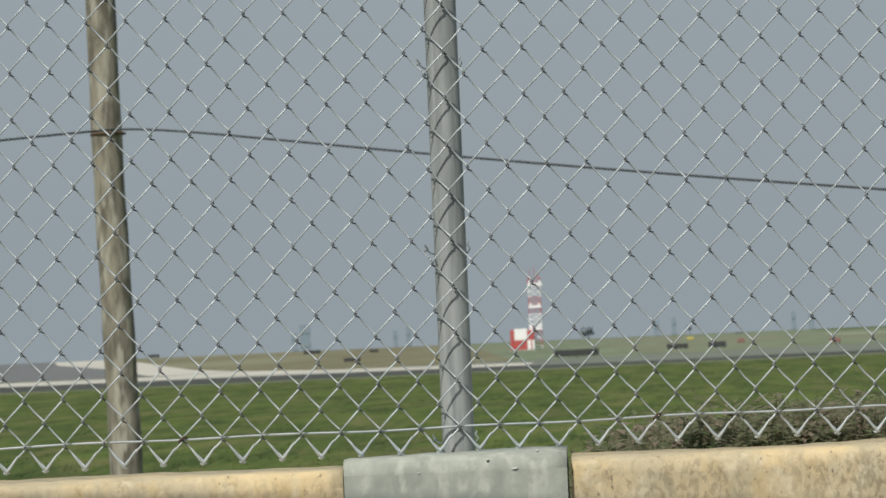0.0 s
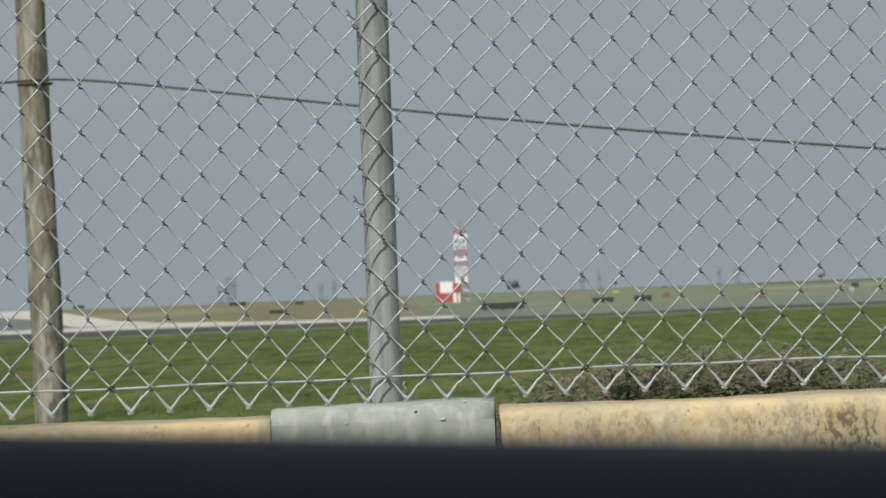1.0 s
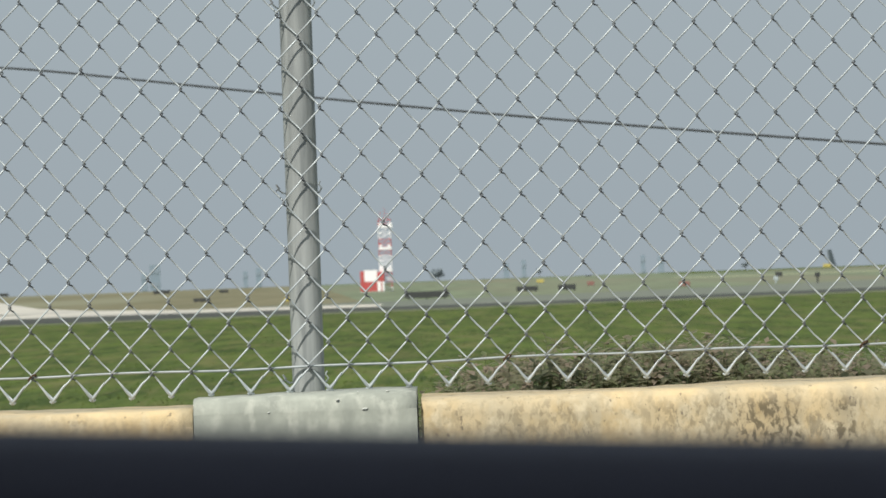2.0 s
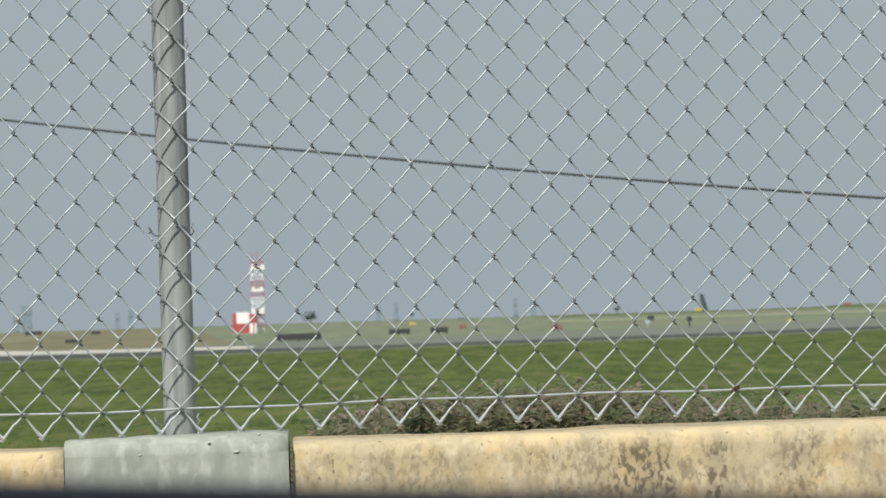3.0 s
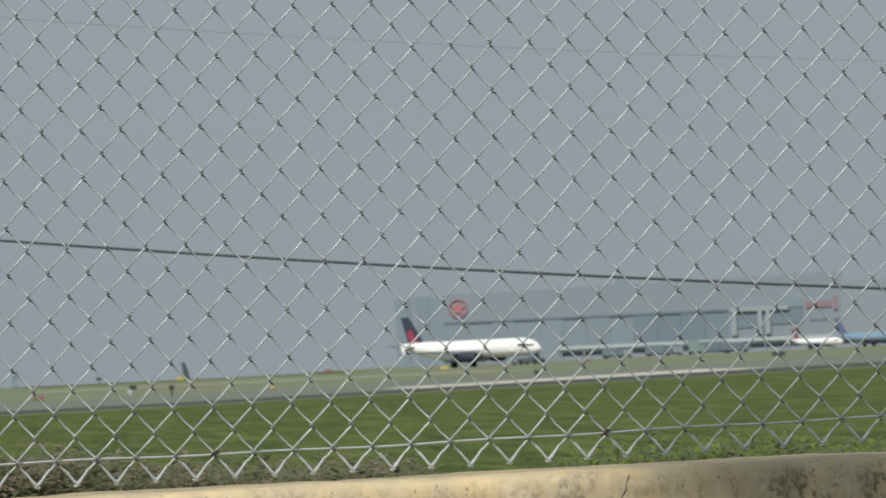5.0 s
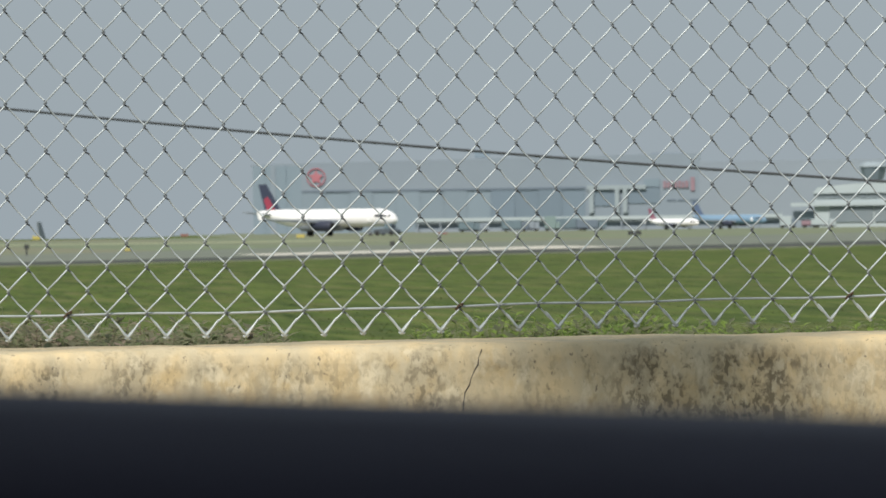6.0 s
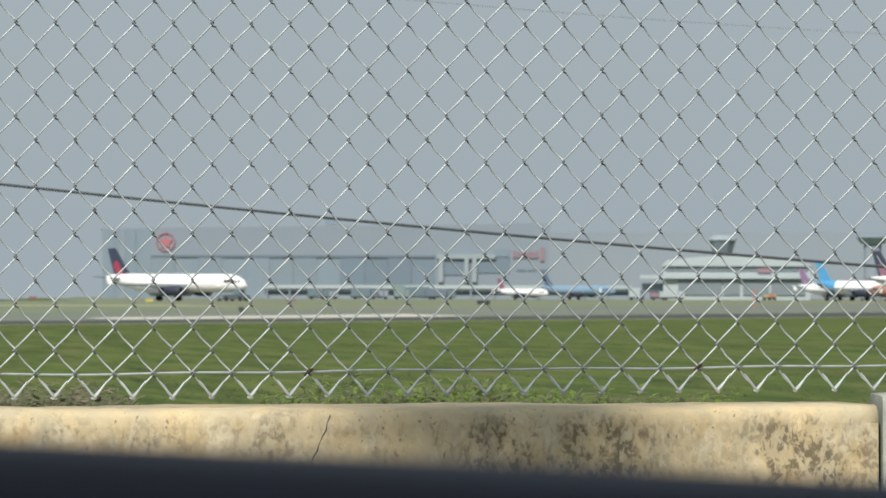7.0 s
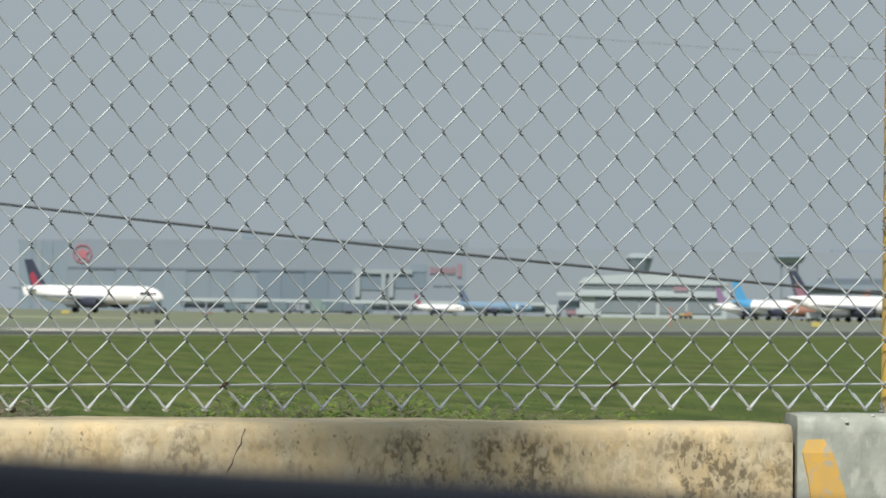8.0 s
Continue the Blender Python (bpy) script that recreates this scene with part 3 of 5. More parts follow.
# tension wire with its rusty ties
pts = []
for k in range(181):
    x = -3.4 + 7.2 * k / 180
    pts.append((x, 0.0045 + 0.001 * math.sin(x * 9), wire_height(x) + 0.0010 * math.sin(x * 5.1) + 0.0012 * math.sin(x * 17)))
part("tension_wire", tube(bmesh.new(), pts, 0.0023, 6), WIRE, fence, smooth=True)
for i in (-22, -12, 0, 9, 19, 29, 39):
    x = X0 + i * 0.0728 + max(0, i - 19) * 0.0014
    bm = bmesh.new()
    tube(bm, [(x + 0.007 * math.cos(a), 0.0055 * math.sin(a), wire_height(x) + 0.006 * math.cos(a + 0.6)) for a in (k * 0.55 for k in range(12))], 0.0017, 6)
    part("tie_ring", bm, RUST, fence, "rusty tie ring")


def post(x, mat, label):
    bm = tube(bmesh.new(), [(x, 0.040, 0.70), (x, 0.040, 2.36)], 0.0298, 32)
    p = part("post", bm, mat, fence, label, smooth=True)
    cap = bmesh.new()
    tube(cap, [(x, 0.040, 2.34), (x, 0.040, 2.37), (x, 0.040, 2.385), (x, 0.040, 2.392)], [0.033, 0.033, 0.022, 0.004], 24)
    part("post_cap", cap, mat, p)
    rnd = random.Random(int(x * 100))
    for z in (0.86, 1.209, 1.551, 1.89, 2.2):
        bm = bmesh.new()
        loop = [(x - 0.045, -0.006, z + 0.012), (x - 0.041, -0.004, z + 0.002), (x - 0.034, 0.004, z - 0.004)]
        for k in range(11):
            a = math.pi * (0.98 + 1.06 * k / 10)
            loop.append((x + 0.0318 * math.cos(a), 0.040 - 0.0318 * math.sin(a), z - 0.004))
        loop = loop[:3] + [(x - 0.032, 0.04, z - 0.004)] + [(x + 0.0318 * math.cos(a), 0.040 + 0.0318 * math.sin(a), z - 0.004) for a in [math.pi * (1 - k / 8) for k in range(1, 8)]] \
            + [(x + 0.032, 0.04, z - 0.004), (x + 0.034, 0.004, z - 0.003), (x + 0.038, -0.006, z + 0.003), (x + 0.033, -0.009, z + 0.010), (x + 0.036, -0.010, z + 0.016)]
        tube(bm, loop, 0.0016, 6)
        part("tie_wire", bm, WIRE, p)
        bm = bmesh.new()
        tube(bm, [(x - 0.045, -0.006, z + 0.012), (x - 0.039, -0.008, z + 0.004), (x - 0.046, -0.008, z + 0.0)], 0.0014, 5)
        part("tie_end", bm, DARK_WIRE, p)
    return p


post(-0.316, PIPE, "galvanised steel pipe post")
post(2.742, YELLOW_PIPE, "yellow painted steel pipe post")
post(-3.405, PIPE, "galvanised steel pipe post")
part("top_rail", tube(bmesh.new(), [(-3.45, 0.04, 2.30), (3.9, 0.04, 2.34)], 0.021, 16), PIPE, fence, smooth=True)

# ---------------------------------------------------------------- wooden pole and cables
POLE_D = 44.0
base = spot(-5.76, POLE_D)
pole = thing("utility_pole", base, "weathered grey-brown wooden utility pole behind the fence", "pole")
bm = bmesh.new()
pp, rr = [], []
for k in range(60):
    z = -0.4 + 9.4 * k / 59
    pp.append((0.05 - 0.0117 * z + 0.008 * math.sin(z * 1.3), 0, z))
    rr.append(0.146 - 0.0035 * z + 0.003 * math.sin(z * 7))
tube(bm, pp, rr, 20)
shaft = part("shaft", bm, WOOD, pole, smooth=True)
ring = bmesh.new()
tube(ring, [(0.147 * math.cos(a) + 0.01, 0.147 * math.sin(a), height(2.46, POLE_D) - FIELD) for a in (k * math.pi / 8 for k in range(17))], 0.012, 6)
part("cable_clamp", ring, RUST, pole)


def cable(name, p0, p1, sag, r, label, n=90, stiff=0.0, mat=CABLE):
    pts = []
    for k in range(n + 1):
        u = k / n
        p = Vector(p0).lerp(Vector(p1), u)
        p.z -= sag * 4 * u * (1 - u) + stiff * (math.exp(-u / 0.03) - 1)      # it leaves its clamp level
        pts.append(p)
    ob = part(name, tube(bmesh.new(), pts, r, 8), mat, smooth=True)
    return tagged(ob, label, "cable")


a = spot(-5.68, POLE_D - 0.13, height(2.50, POLE_D))
b = spot(18.0, 32.0, height(0.08, 32.0) - 0.061)
cable("overhead_cable", a, b, 0.166, 0.0095, "black overhead cable running from the wooden pole", stiff=0.061)
cable("overhead_cable", a, spot(-12.0, 36.0, height(1.9, 36.0)), -0.05, 0.0095, "black overhead cable running from the wooden pole")
a2 = spot(-5.68, POLE_D - 0.12, height(5.0, POLE_D))
cable("thin_overhead_cable", a2, spot(18.0, 60.0, height(2.78, 60.0)), 0.3, 0.0024, "thin grey overhead cable high over the field", mat=PALE_CABLE)


# ---------------------------------------------------------------- far things
def airliner(loc, turn, label, body=WHITE, fin_mat=NAVY, fin_low=None, belly=GREY_BELLY, size=1.0, group="airliners on the apron", tail=None):
    """A twin-jet: nose towards +x, wheels on the ground at z 0."""
    e = thing("airliner", loc, label, "airplane", group, turn=turn)
    s = size
    L, R, zc = 35.8 * s, 1.97 * s, 3.85 * s
    st = []
    for k in range(41):
        u = k / 40
        x = -L / 2 + L * u
        if u < 0.30:
            q = u / 0.30
            r = R * (0.16 + 0.84 * math.sin(q * math.pi / 2) ** 0.9)
            z = zc + R * 0.72 * (1 - q) ** 1.5
        elif u > 0.86:
            q = (u - 0.86) / 0.14
            r = R * max(0.04, math.sqrt(max(0.0, 1 - q ** 2.1)))
            z = zc - R * 0.30 * q ** 2
        else:
            r, z = R, zc
        st.append((x, z, r))
    bm = bmesh.new()
    rings = []
    for x, z, r in st:
        rings.append([bm.verts.new((x, r * math.cos(t), z + r * math.sin(t))) for t in (2 * math.pi * k / 24 for k in range(24))])
    for p, q in zip(rings, rings[1:]):
        for k in range(24):
            bm.faces.new((p[k], q[k], q[(k + 1) % 24], p[(k + 1) % 24]))
    bm.faces.new(rings[0][::-1])
    bm.faces.new(rings[-1])
    bmesh.ops.recalc_face_normals(bm, faces=bm.faces)
    fus = part("fuselage", bm, body, e, smooth=True)
    if tail:                                            # painted tail cone, a thin coat over the fuselage
        bm = bmesh.new()
        tube(bm, [(x, 0, z) for x, z, r in st[:10]], [r * 1.015 + 0.01 for x, z, r in st[:10]], 24)
        part("tail_cone", bm, tail, fus, smooth=True)
    # cockpit glass and a row of windows, slightly proud
    for side in (-1, 1):
        bm = bmesh.new()
        rows = []
        for k in range(9):                                  # a dark band wrapped round the nose
            v = k / 8
            x, hi, lo = L * (0.370 + 0.098 * v), 0.36 - 0.04 * v, 0.06 + 0.02 * abs(v - 0.5)
            u = (x + L / 2) / L
            q = max(0.0, (u - 0.86) / 0.14)
            r, cz = R * max(0.04, math.sqrt(max(0.0, 1 - q ** 2.1))), zc - R * 0.30 * q ** 2
            row = []
            for t in (lo, (lo + hi) / 2, hi):
                dz = min(0.97 * r, R * t + zc - cz)
                row.append(bm.verts.new((x, side * (math.sqrt(r * r - dz * dz) + 0.03 * s), cz + dz)))
            rows.append(row)
        for p, q in zip(rows, rows[1:]):
            for k in range(2):
                bm.faces.new((p[k], q[k], q[k + 1], p[k + 1]))
        bmesh.ops.recalc_face_normals(bm, faces=bm.faces)
        part("cockpit_window", bm, GLASS, fus)
        part("cabin_door", boxed(L * 0.318, L * 0.340, side * (R + 0.012), side * (R - 0.25), zc - R * 0.42, zc + R * 0.42, 0.02), WHITE, fus)
    # belly fairing
    bm = bmesh.new()
    tube(bm, [(-8 * s, 0, zc - R * 0.72), (-6.5 * s, 0, zc - R * 0.78), (3.5 * s, 0, zc - R * 0.78), (5.5 * s, 0, zc - R * 0.70)],
         [0.3 * s, 1.25 * s, 1.25 * s, 0.3 * s], 16)
    part("belly_fairing", bm, belly, e, smooth=True)
    # fin, with its lower part in a second colour
    xr = -L / 2

    def fin_part(name, a0, a1, mat):
        def edge(v):
            return xr + (5.9 * (1 - v) + 2.0 * v) * s, xr + (1.9 * (1 - v) + 0.1 * v) * s
        z = lambda v: zc + R * 0.80 + v * 6.0 * s
        l0, t0 = edge(a0)
        l1, t1 = edge(a1)
        part(name, prism([(t0, z(a0)), (l0, z(a0)), (l1, z(a1)), (t1, z(a1))], -0.22 * s, 0.22 * s), mat, e)
    fin_part("fin", -0.06, 1.0, fin_mat)
    if fin_low:                                         # a plain pointed patch on the lower half of the fin
        spots = ((2.3, 0.08), (3.1, 0.02), (4.2, 0.08), (4.3, 0.18), (3.6, 0.27), (3.3, 0.40), (2.4, 0.56), (1.75, 0.48), (1.6, 0.36), (2.0, 0.24))
        part("fin_patch", prism([(xr + x * s, zc + R * 0.80 + v * 6.0 * s) for x, v in spots], -0.26 * s, 0.26 * s), fin_low, e)
    for side in (-1, 1):
        bm = bmesh.new()
        v = [(xr + 4.6 * s, side * 0.5 * s, zc + 0.85 * s), (xr + 1.7 * s, side * 0.5 * s, zc + 0.85 * s), (xr - 0.1 * s, side * 6.2 * s, zc + 1.35 * s), (xr + 1.3 * s, side * 6.2 * s, zc + 1.35 * s)]
        lo = [bm.verts.new(p) for p in v]
        hi = [bm.verts.new((p[0], p[1], p[2] + 0.22 * s)) for p in v]
        bm.faces.new(lo)
        bm.faces.new(hi[::-1])
        for k in range(4):
            bm.faces.new((lo[k], hi[k], hi[(k + 1) % 4], lo[(k + 1) % 4]))
        bmesh.ops.recalc_face_normals(bm, faces=bm.faces)
        part("tailplane", bm, GREY_BELLY, e)
        bm = bmesh.new()
        v = [(4.2 * s, side * 1.5 * s, zc - 1.2 * s), (-2.6 * s, side * 1.5 * s, zc - 1.2 * s), (-6.6 * s, side * 16.6 * s, zc - 0.25 * s), (-5.1 * s, side * 16.6 * s, zc - 0.25 * s)]
        th = [0.9, 0.5, 0.12, 0.2]
        lo = [bm.verts.new(p) for p in v]
        hi = [bm.verts.new((p[0], p[1], p[2] + h * s)) for p, h in zip(v, th)]
        bm.faces.new(lo)
        bm.faces.new(hi[::-1])
        for k in range(4):
            bm.faces.new((lo[k], hi[k], hi[(k + 1) % 4], lo[(k + 1) % 4]))
        bmesh.ops.recalc_face_normals(bm, faces=bm.faces)
        wing = part("wing", bm, GREY_BELLY, e)
        part("winglet", prism([(-6.6 * s, zc - 0.25 * s), (-5.1 * s, zc - 0.25 * s), (-6.4 * s, zc + 1.4 * s), (-7.2 * s, zc + 1.4 * s)], side * 16.6 * s, side * 16.75 * s), body, wing)
        bm = bmesh.new()
        tube(bm, [(4.9 * s, side * 5.75 * s, zc - 1.75 * s), (4.4 * s, side * 5.75 * s, zc - 1.75 * s), (2.4 * s, side * 5.75 * s, zc - 1.72 * s), (0.4 * s, side * 5.75 * s, zc - 1.6 * s), (-0.6 * s, side * 5.75 * s, zc - 1.55 * s)],
             [0.98 * s, 1.1 * s, 1.12 * s, 0.85 * s, 0.45 * s], 20)
        eng = part("engine", bm, ENGINE, wing, smooth=True)
        bm = bmesh.new()
        tube(bm, [(4.82 * s, side * 5.75 * s, zc - 1.75 * s), (4.95 * s, side * 5.75 * s, zc - 1.75 * s)], 0.82 * s, 20)
        part("intake", bm, RUBBER, wing)
        # main gear
        part("gear_leg", rod((-2.0 * s, side * 3.8 * s, 0.6 * s), (-1.6 * s, side * 3.8 * s, zc - 1.2 * s), 0.16 * s), METAL, e)
        for dy in (-0.4, 0.4):
            part("wheel", tube(bmesh.new(), [(-2.0 * s, (side * 3.8 + dy - 0.17) * s, 0.6 * s), (-2.0 * s, (side * 3.8 + dy + 0.17) * s, 0.6 * s)], 0.6 * s, 18), RUBBER, e)
    part("gear_leg", rod((10.9 * s, 0, 0.4 * s), (11.1 * s, 0, zc - R * 0.9), 0.12 * s), METAL, e)
    for dy in (-0.25, 0.25):
        part("wheel", tube(bmesh.new(), [(10.9 * s, (dy - 0.11) * s, 0.4 * s), (10.9 * s, (dy + 0.11) * s, 0.4 * s)], 0.4 * s, 16), RUBBER, e)
    return e


JET_D = 1095.0
airliner(spot(7.26, JET_D, FIELD + 0.012), -7.3 - 33, "white twin-engine airliner with a black and red fin, taxiing", WHITE, NAVY, PLANE_RED, size=1.0)


def pushback_tug():
    """A low flat tug with a small cab and a towbar, at the airliner's nose wheel."""
    e = thing("pushback_tug", spot(7.93, JET_D - 12, FIELD + 0.012), "dark teal pushback tug at the airliner's nose", "tug", "vehicles on the apron", turn=-7.3 - 33)
    part("hull", prism([(-2.6, 0.35), (2.7, 0.35), (2.8, 0.9), (2.4, 1.35), (0.6, 1.45), (-2.4, 1.35), (-2.7, 0.9)], -1.3, 1.3), TUG_DARK, e)
    cab = part("cab", prism([(-0.2, 1.45), (1.7, 1.45), (1.45, 2.45), (0.0, 2.5)], -0.95, 0.95), TEAL, e)
    part("windscreen", prism([(1.50, 1.6), (1.72, 1.6), (1.52, 2.3), (1.32, 2.3)], -0.8, 0.8), GLASS, cab)
    part("towbar", rod((-2.6, 0, 0.6), (-5.2, 0, 0.45), 0.08), METAL, e)
    for x in (-1.7, 1.8):
        for y in (-1.15, 1.15):
            part("wheel", tube(bmesh.new(), [(x, y - 0.2, 0.5), (x, y + 0.2, 0.5)], 0.5, 16), RUBBER, e)


pushback_tug()


def hangar():
    d = 1600.0
    e = thing("hangar", spot(8.945, d), "long grey aircraft hangar with wide sliding doors", "hangar", turn=-8.945)
    def X(az):
        return d * math.tan(radians(az - 8.945))
    def Z(el):
        return height(el, d) - FIELD
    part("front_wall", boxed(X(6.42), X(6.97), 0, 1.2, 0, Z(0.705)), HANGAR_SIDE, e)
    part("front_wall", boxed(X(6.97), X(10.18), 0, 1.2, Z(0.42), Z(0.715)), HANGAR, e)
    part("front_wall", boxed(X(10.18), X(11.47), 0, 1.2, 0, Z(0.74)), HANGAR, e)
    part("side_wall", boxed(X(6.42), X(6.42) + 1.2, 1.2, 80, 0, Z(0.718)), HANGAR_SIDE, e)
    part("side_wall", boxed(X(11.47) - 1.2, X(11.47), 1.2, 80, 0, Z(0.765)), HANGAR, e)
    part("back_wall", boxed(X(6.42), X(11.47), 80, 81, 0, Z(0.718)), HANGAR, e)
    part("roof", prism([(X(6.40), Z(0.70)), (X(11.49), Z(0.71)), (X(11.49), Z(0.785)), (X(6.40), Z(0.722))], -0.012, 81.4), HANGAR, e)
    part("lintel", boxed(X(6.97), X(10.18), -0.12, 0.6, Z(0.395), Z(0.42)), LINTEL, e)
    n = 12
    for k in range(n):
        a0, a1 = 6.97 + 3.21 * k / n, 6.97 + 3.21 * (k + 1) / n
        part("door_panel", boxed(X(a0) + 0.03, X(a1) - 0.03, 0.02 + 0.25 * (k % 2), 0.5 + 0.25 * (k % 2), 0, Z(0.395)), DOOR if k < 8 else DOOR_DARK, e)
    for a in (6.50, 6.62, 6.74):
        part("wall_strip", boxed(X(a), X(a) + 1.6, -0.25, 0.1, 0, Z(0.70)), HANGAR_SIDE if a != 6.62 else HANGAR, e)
    # round emblem: ring, field and a plain pointed shape
    cx, cz, r = X(7.135), Z(0.566), d * math.tan(radians(0.101))
    bm = bmesh.new()
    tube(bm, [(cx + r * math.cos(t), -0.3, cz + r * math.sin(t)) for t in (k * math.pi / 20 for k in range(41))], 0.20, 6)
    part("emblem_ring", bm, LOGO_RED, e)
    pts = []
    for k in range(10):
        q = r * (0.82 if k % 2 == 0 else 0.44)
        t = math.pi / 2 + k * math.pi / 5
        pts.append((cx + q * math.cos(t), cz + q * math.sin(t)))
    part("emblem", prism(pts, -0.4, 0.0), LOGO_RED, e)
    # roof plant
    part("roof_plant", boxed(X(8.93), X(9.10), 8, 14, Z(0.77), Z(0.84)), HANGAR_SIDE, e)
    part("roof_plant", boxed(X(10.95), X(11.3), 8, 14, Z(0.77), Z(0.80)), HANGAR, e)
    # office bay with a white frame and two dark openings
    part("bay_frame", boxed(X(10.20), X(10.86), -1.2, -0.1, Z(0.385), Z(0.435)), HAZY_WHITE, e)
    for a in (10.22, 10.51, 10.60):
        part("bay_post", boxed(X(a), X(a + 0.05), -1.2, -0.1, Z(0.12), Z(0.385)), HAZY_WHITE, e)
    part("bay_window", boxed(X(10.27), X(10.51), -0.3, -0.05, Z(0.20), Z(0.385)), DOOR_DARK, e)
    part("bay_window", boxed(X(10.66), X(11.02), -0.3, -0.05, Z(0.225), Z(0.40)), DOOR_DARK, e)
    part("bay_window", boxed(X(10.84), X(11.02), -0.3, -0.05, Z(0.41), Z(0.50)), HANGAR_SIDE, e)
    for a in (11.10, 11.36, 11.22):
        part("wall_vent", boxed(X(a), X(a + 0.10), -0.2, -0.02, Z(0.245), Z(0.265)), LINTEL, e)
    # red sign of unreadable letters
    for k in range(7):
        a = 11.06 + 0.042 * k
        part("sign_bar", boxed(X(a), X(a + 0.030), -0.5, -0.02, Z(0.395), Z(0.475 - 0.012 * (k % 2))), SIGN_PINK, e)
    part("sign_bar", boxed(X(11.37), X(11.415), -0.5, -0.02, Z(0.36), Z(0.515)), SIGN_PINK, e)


hangar()


def long_building():
    d = 1720.0
    e = thing("cargo_building", spot(14.6, d), "long pale grey warehouse behind the apron", "building", turn=-14.6)
    def X(az):
        return d * math.tan(radians(az - 14.6))
    def Z(el):
        return height(el, d) - FIELD
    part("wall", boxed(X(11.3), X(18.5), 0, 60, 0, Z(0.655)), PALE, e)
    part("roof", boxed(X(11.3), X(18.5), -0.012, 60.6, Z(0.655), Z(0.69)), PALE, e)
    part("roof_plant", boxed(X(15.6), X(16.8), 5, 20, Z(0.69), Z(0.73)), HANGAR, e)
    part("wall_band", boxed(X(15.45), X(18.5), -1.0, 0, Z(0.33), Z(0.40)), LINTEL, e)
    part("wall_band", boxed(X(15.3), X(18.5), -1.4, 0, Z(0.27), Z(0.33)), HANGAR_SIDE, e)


long_building()


def apron_shed():
    d = 1500.0
    e = thing("apron_canopy", spot(10.3, d), "long low white-roofed walkway along the apron", "canopy", turn=-10.3)
    def X(az):
        return d * math.tan(radians(az - 10.3))
    def Z(el):
        return height(el, d) - FIELD
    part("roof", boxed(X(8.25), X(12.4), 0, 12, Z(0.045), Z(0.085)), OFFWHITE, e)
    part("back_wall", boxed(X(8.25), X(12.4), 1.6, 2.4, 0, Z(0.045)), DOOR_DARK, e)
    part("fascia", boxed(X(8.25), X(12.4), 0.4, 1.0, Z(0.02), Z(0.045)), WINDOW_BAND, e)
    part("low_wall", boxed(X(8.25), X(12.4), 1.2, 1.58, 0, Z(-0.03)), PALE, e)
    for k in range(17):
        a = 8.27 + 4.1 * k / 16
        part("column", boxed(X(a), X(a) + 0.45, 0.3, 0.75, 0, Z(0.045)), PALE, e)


apron_shed()


def terminal():
    d = 1450.0
    c = 13.6
    e = thing("terminal", spot(c, d), "white two-storey terminal with dark window bands and a curved roof", "terminal", turn=-c)
    def X(az):
        return d * math.tan(radians(az - c))
    def Z(el):
        return height(el, d) - FIELD
    arc = [(X(12.74), Z(0.305))] + [(X(12.80 + 1.6 * k / 12), Z(0.335 + 0.085 * math.sin(math.pi * min(1, (k + 2) / 14)))) for k in range(13)] + [(X(14.44), Z(0.305))]
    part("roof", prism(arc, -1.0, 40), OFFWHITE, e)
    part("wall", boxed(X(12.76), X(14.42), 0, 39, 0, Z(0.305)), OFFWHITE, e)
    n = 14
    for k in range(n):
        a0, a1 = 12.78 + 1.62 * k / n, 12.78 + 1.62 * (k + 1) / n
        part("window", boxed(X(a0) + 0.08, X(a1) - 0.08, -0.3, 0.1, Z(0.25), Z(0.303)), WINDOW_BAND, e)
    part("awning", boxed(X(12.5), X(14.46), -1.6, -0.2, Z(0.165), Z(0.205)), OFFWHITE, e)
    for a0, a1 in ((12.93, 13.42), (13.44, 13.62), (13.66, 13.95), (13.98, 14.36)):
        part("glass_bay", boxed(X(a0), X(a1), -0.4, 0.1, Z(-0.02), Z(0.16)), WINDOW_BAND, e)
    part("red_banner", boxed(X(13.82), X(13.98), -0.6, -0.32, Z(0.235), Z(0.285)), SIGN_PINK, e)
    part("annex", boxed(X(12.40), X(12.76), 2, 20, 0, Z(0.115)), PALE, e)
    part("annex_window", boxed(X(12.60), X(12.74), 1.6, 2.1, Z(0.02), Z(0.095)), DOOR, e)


terminal()


def control_tower(az, d, top, cab, w, label, roof_mat, cab_mat):
    e = thing("control_tower", spot(az, d), label, "control tower", turn=-az)
    def Z(el):
        return height(el, d) - FIELD
    R = d * math.tan(radians(w))
    part("stem", tube(bmesh.new(), [(0, 0, 0), (0, 0, Z(cab))], R * 0.55, 12), PALE, e)
    part("cab", tube(bmesh.new(), [(0, 0, Z(cab)), (0, 0, Z(cab + (top - cab) * 0.72))], [R * 0.70, R * 1.0], 10), cab_mat, e)
    part("roof", tube(bmesh.new(), [(0, 0, Z(cab + (top - cab) * 0.72)), (0, 0, Z(cab + (top - cab) * 0.86)), (0, 0, Z(top))], [R * 1.08, R * 1.0, R * 0.6], 10), roof_mat, e)
    return e


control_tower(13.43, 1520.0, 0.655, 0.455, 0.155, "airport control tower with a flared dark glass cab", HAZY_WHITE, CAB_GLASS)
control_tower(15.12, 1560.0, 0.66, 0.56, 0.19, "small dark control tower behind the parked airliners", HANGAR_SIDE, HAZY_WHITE)

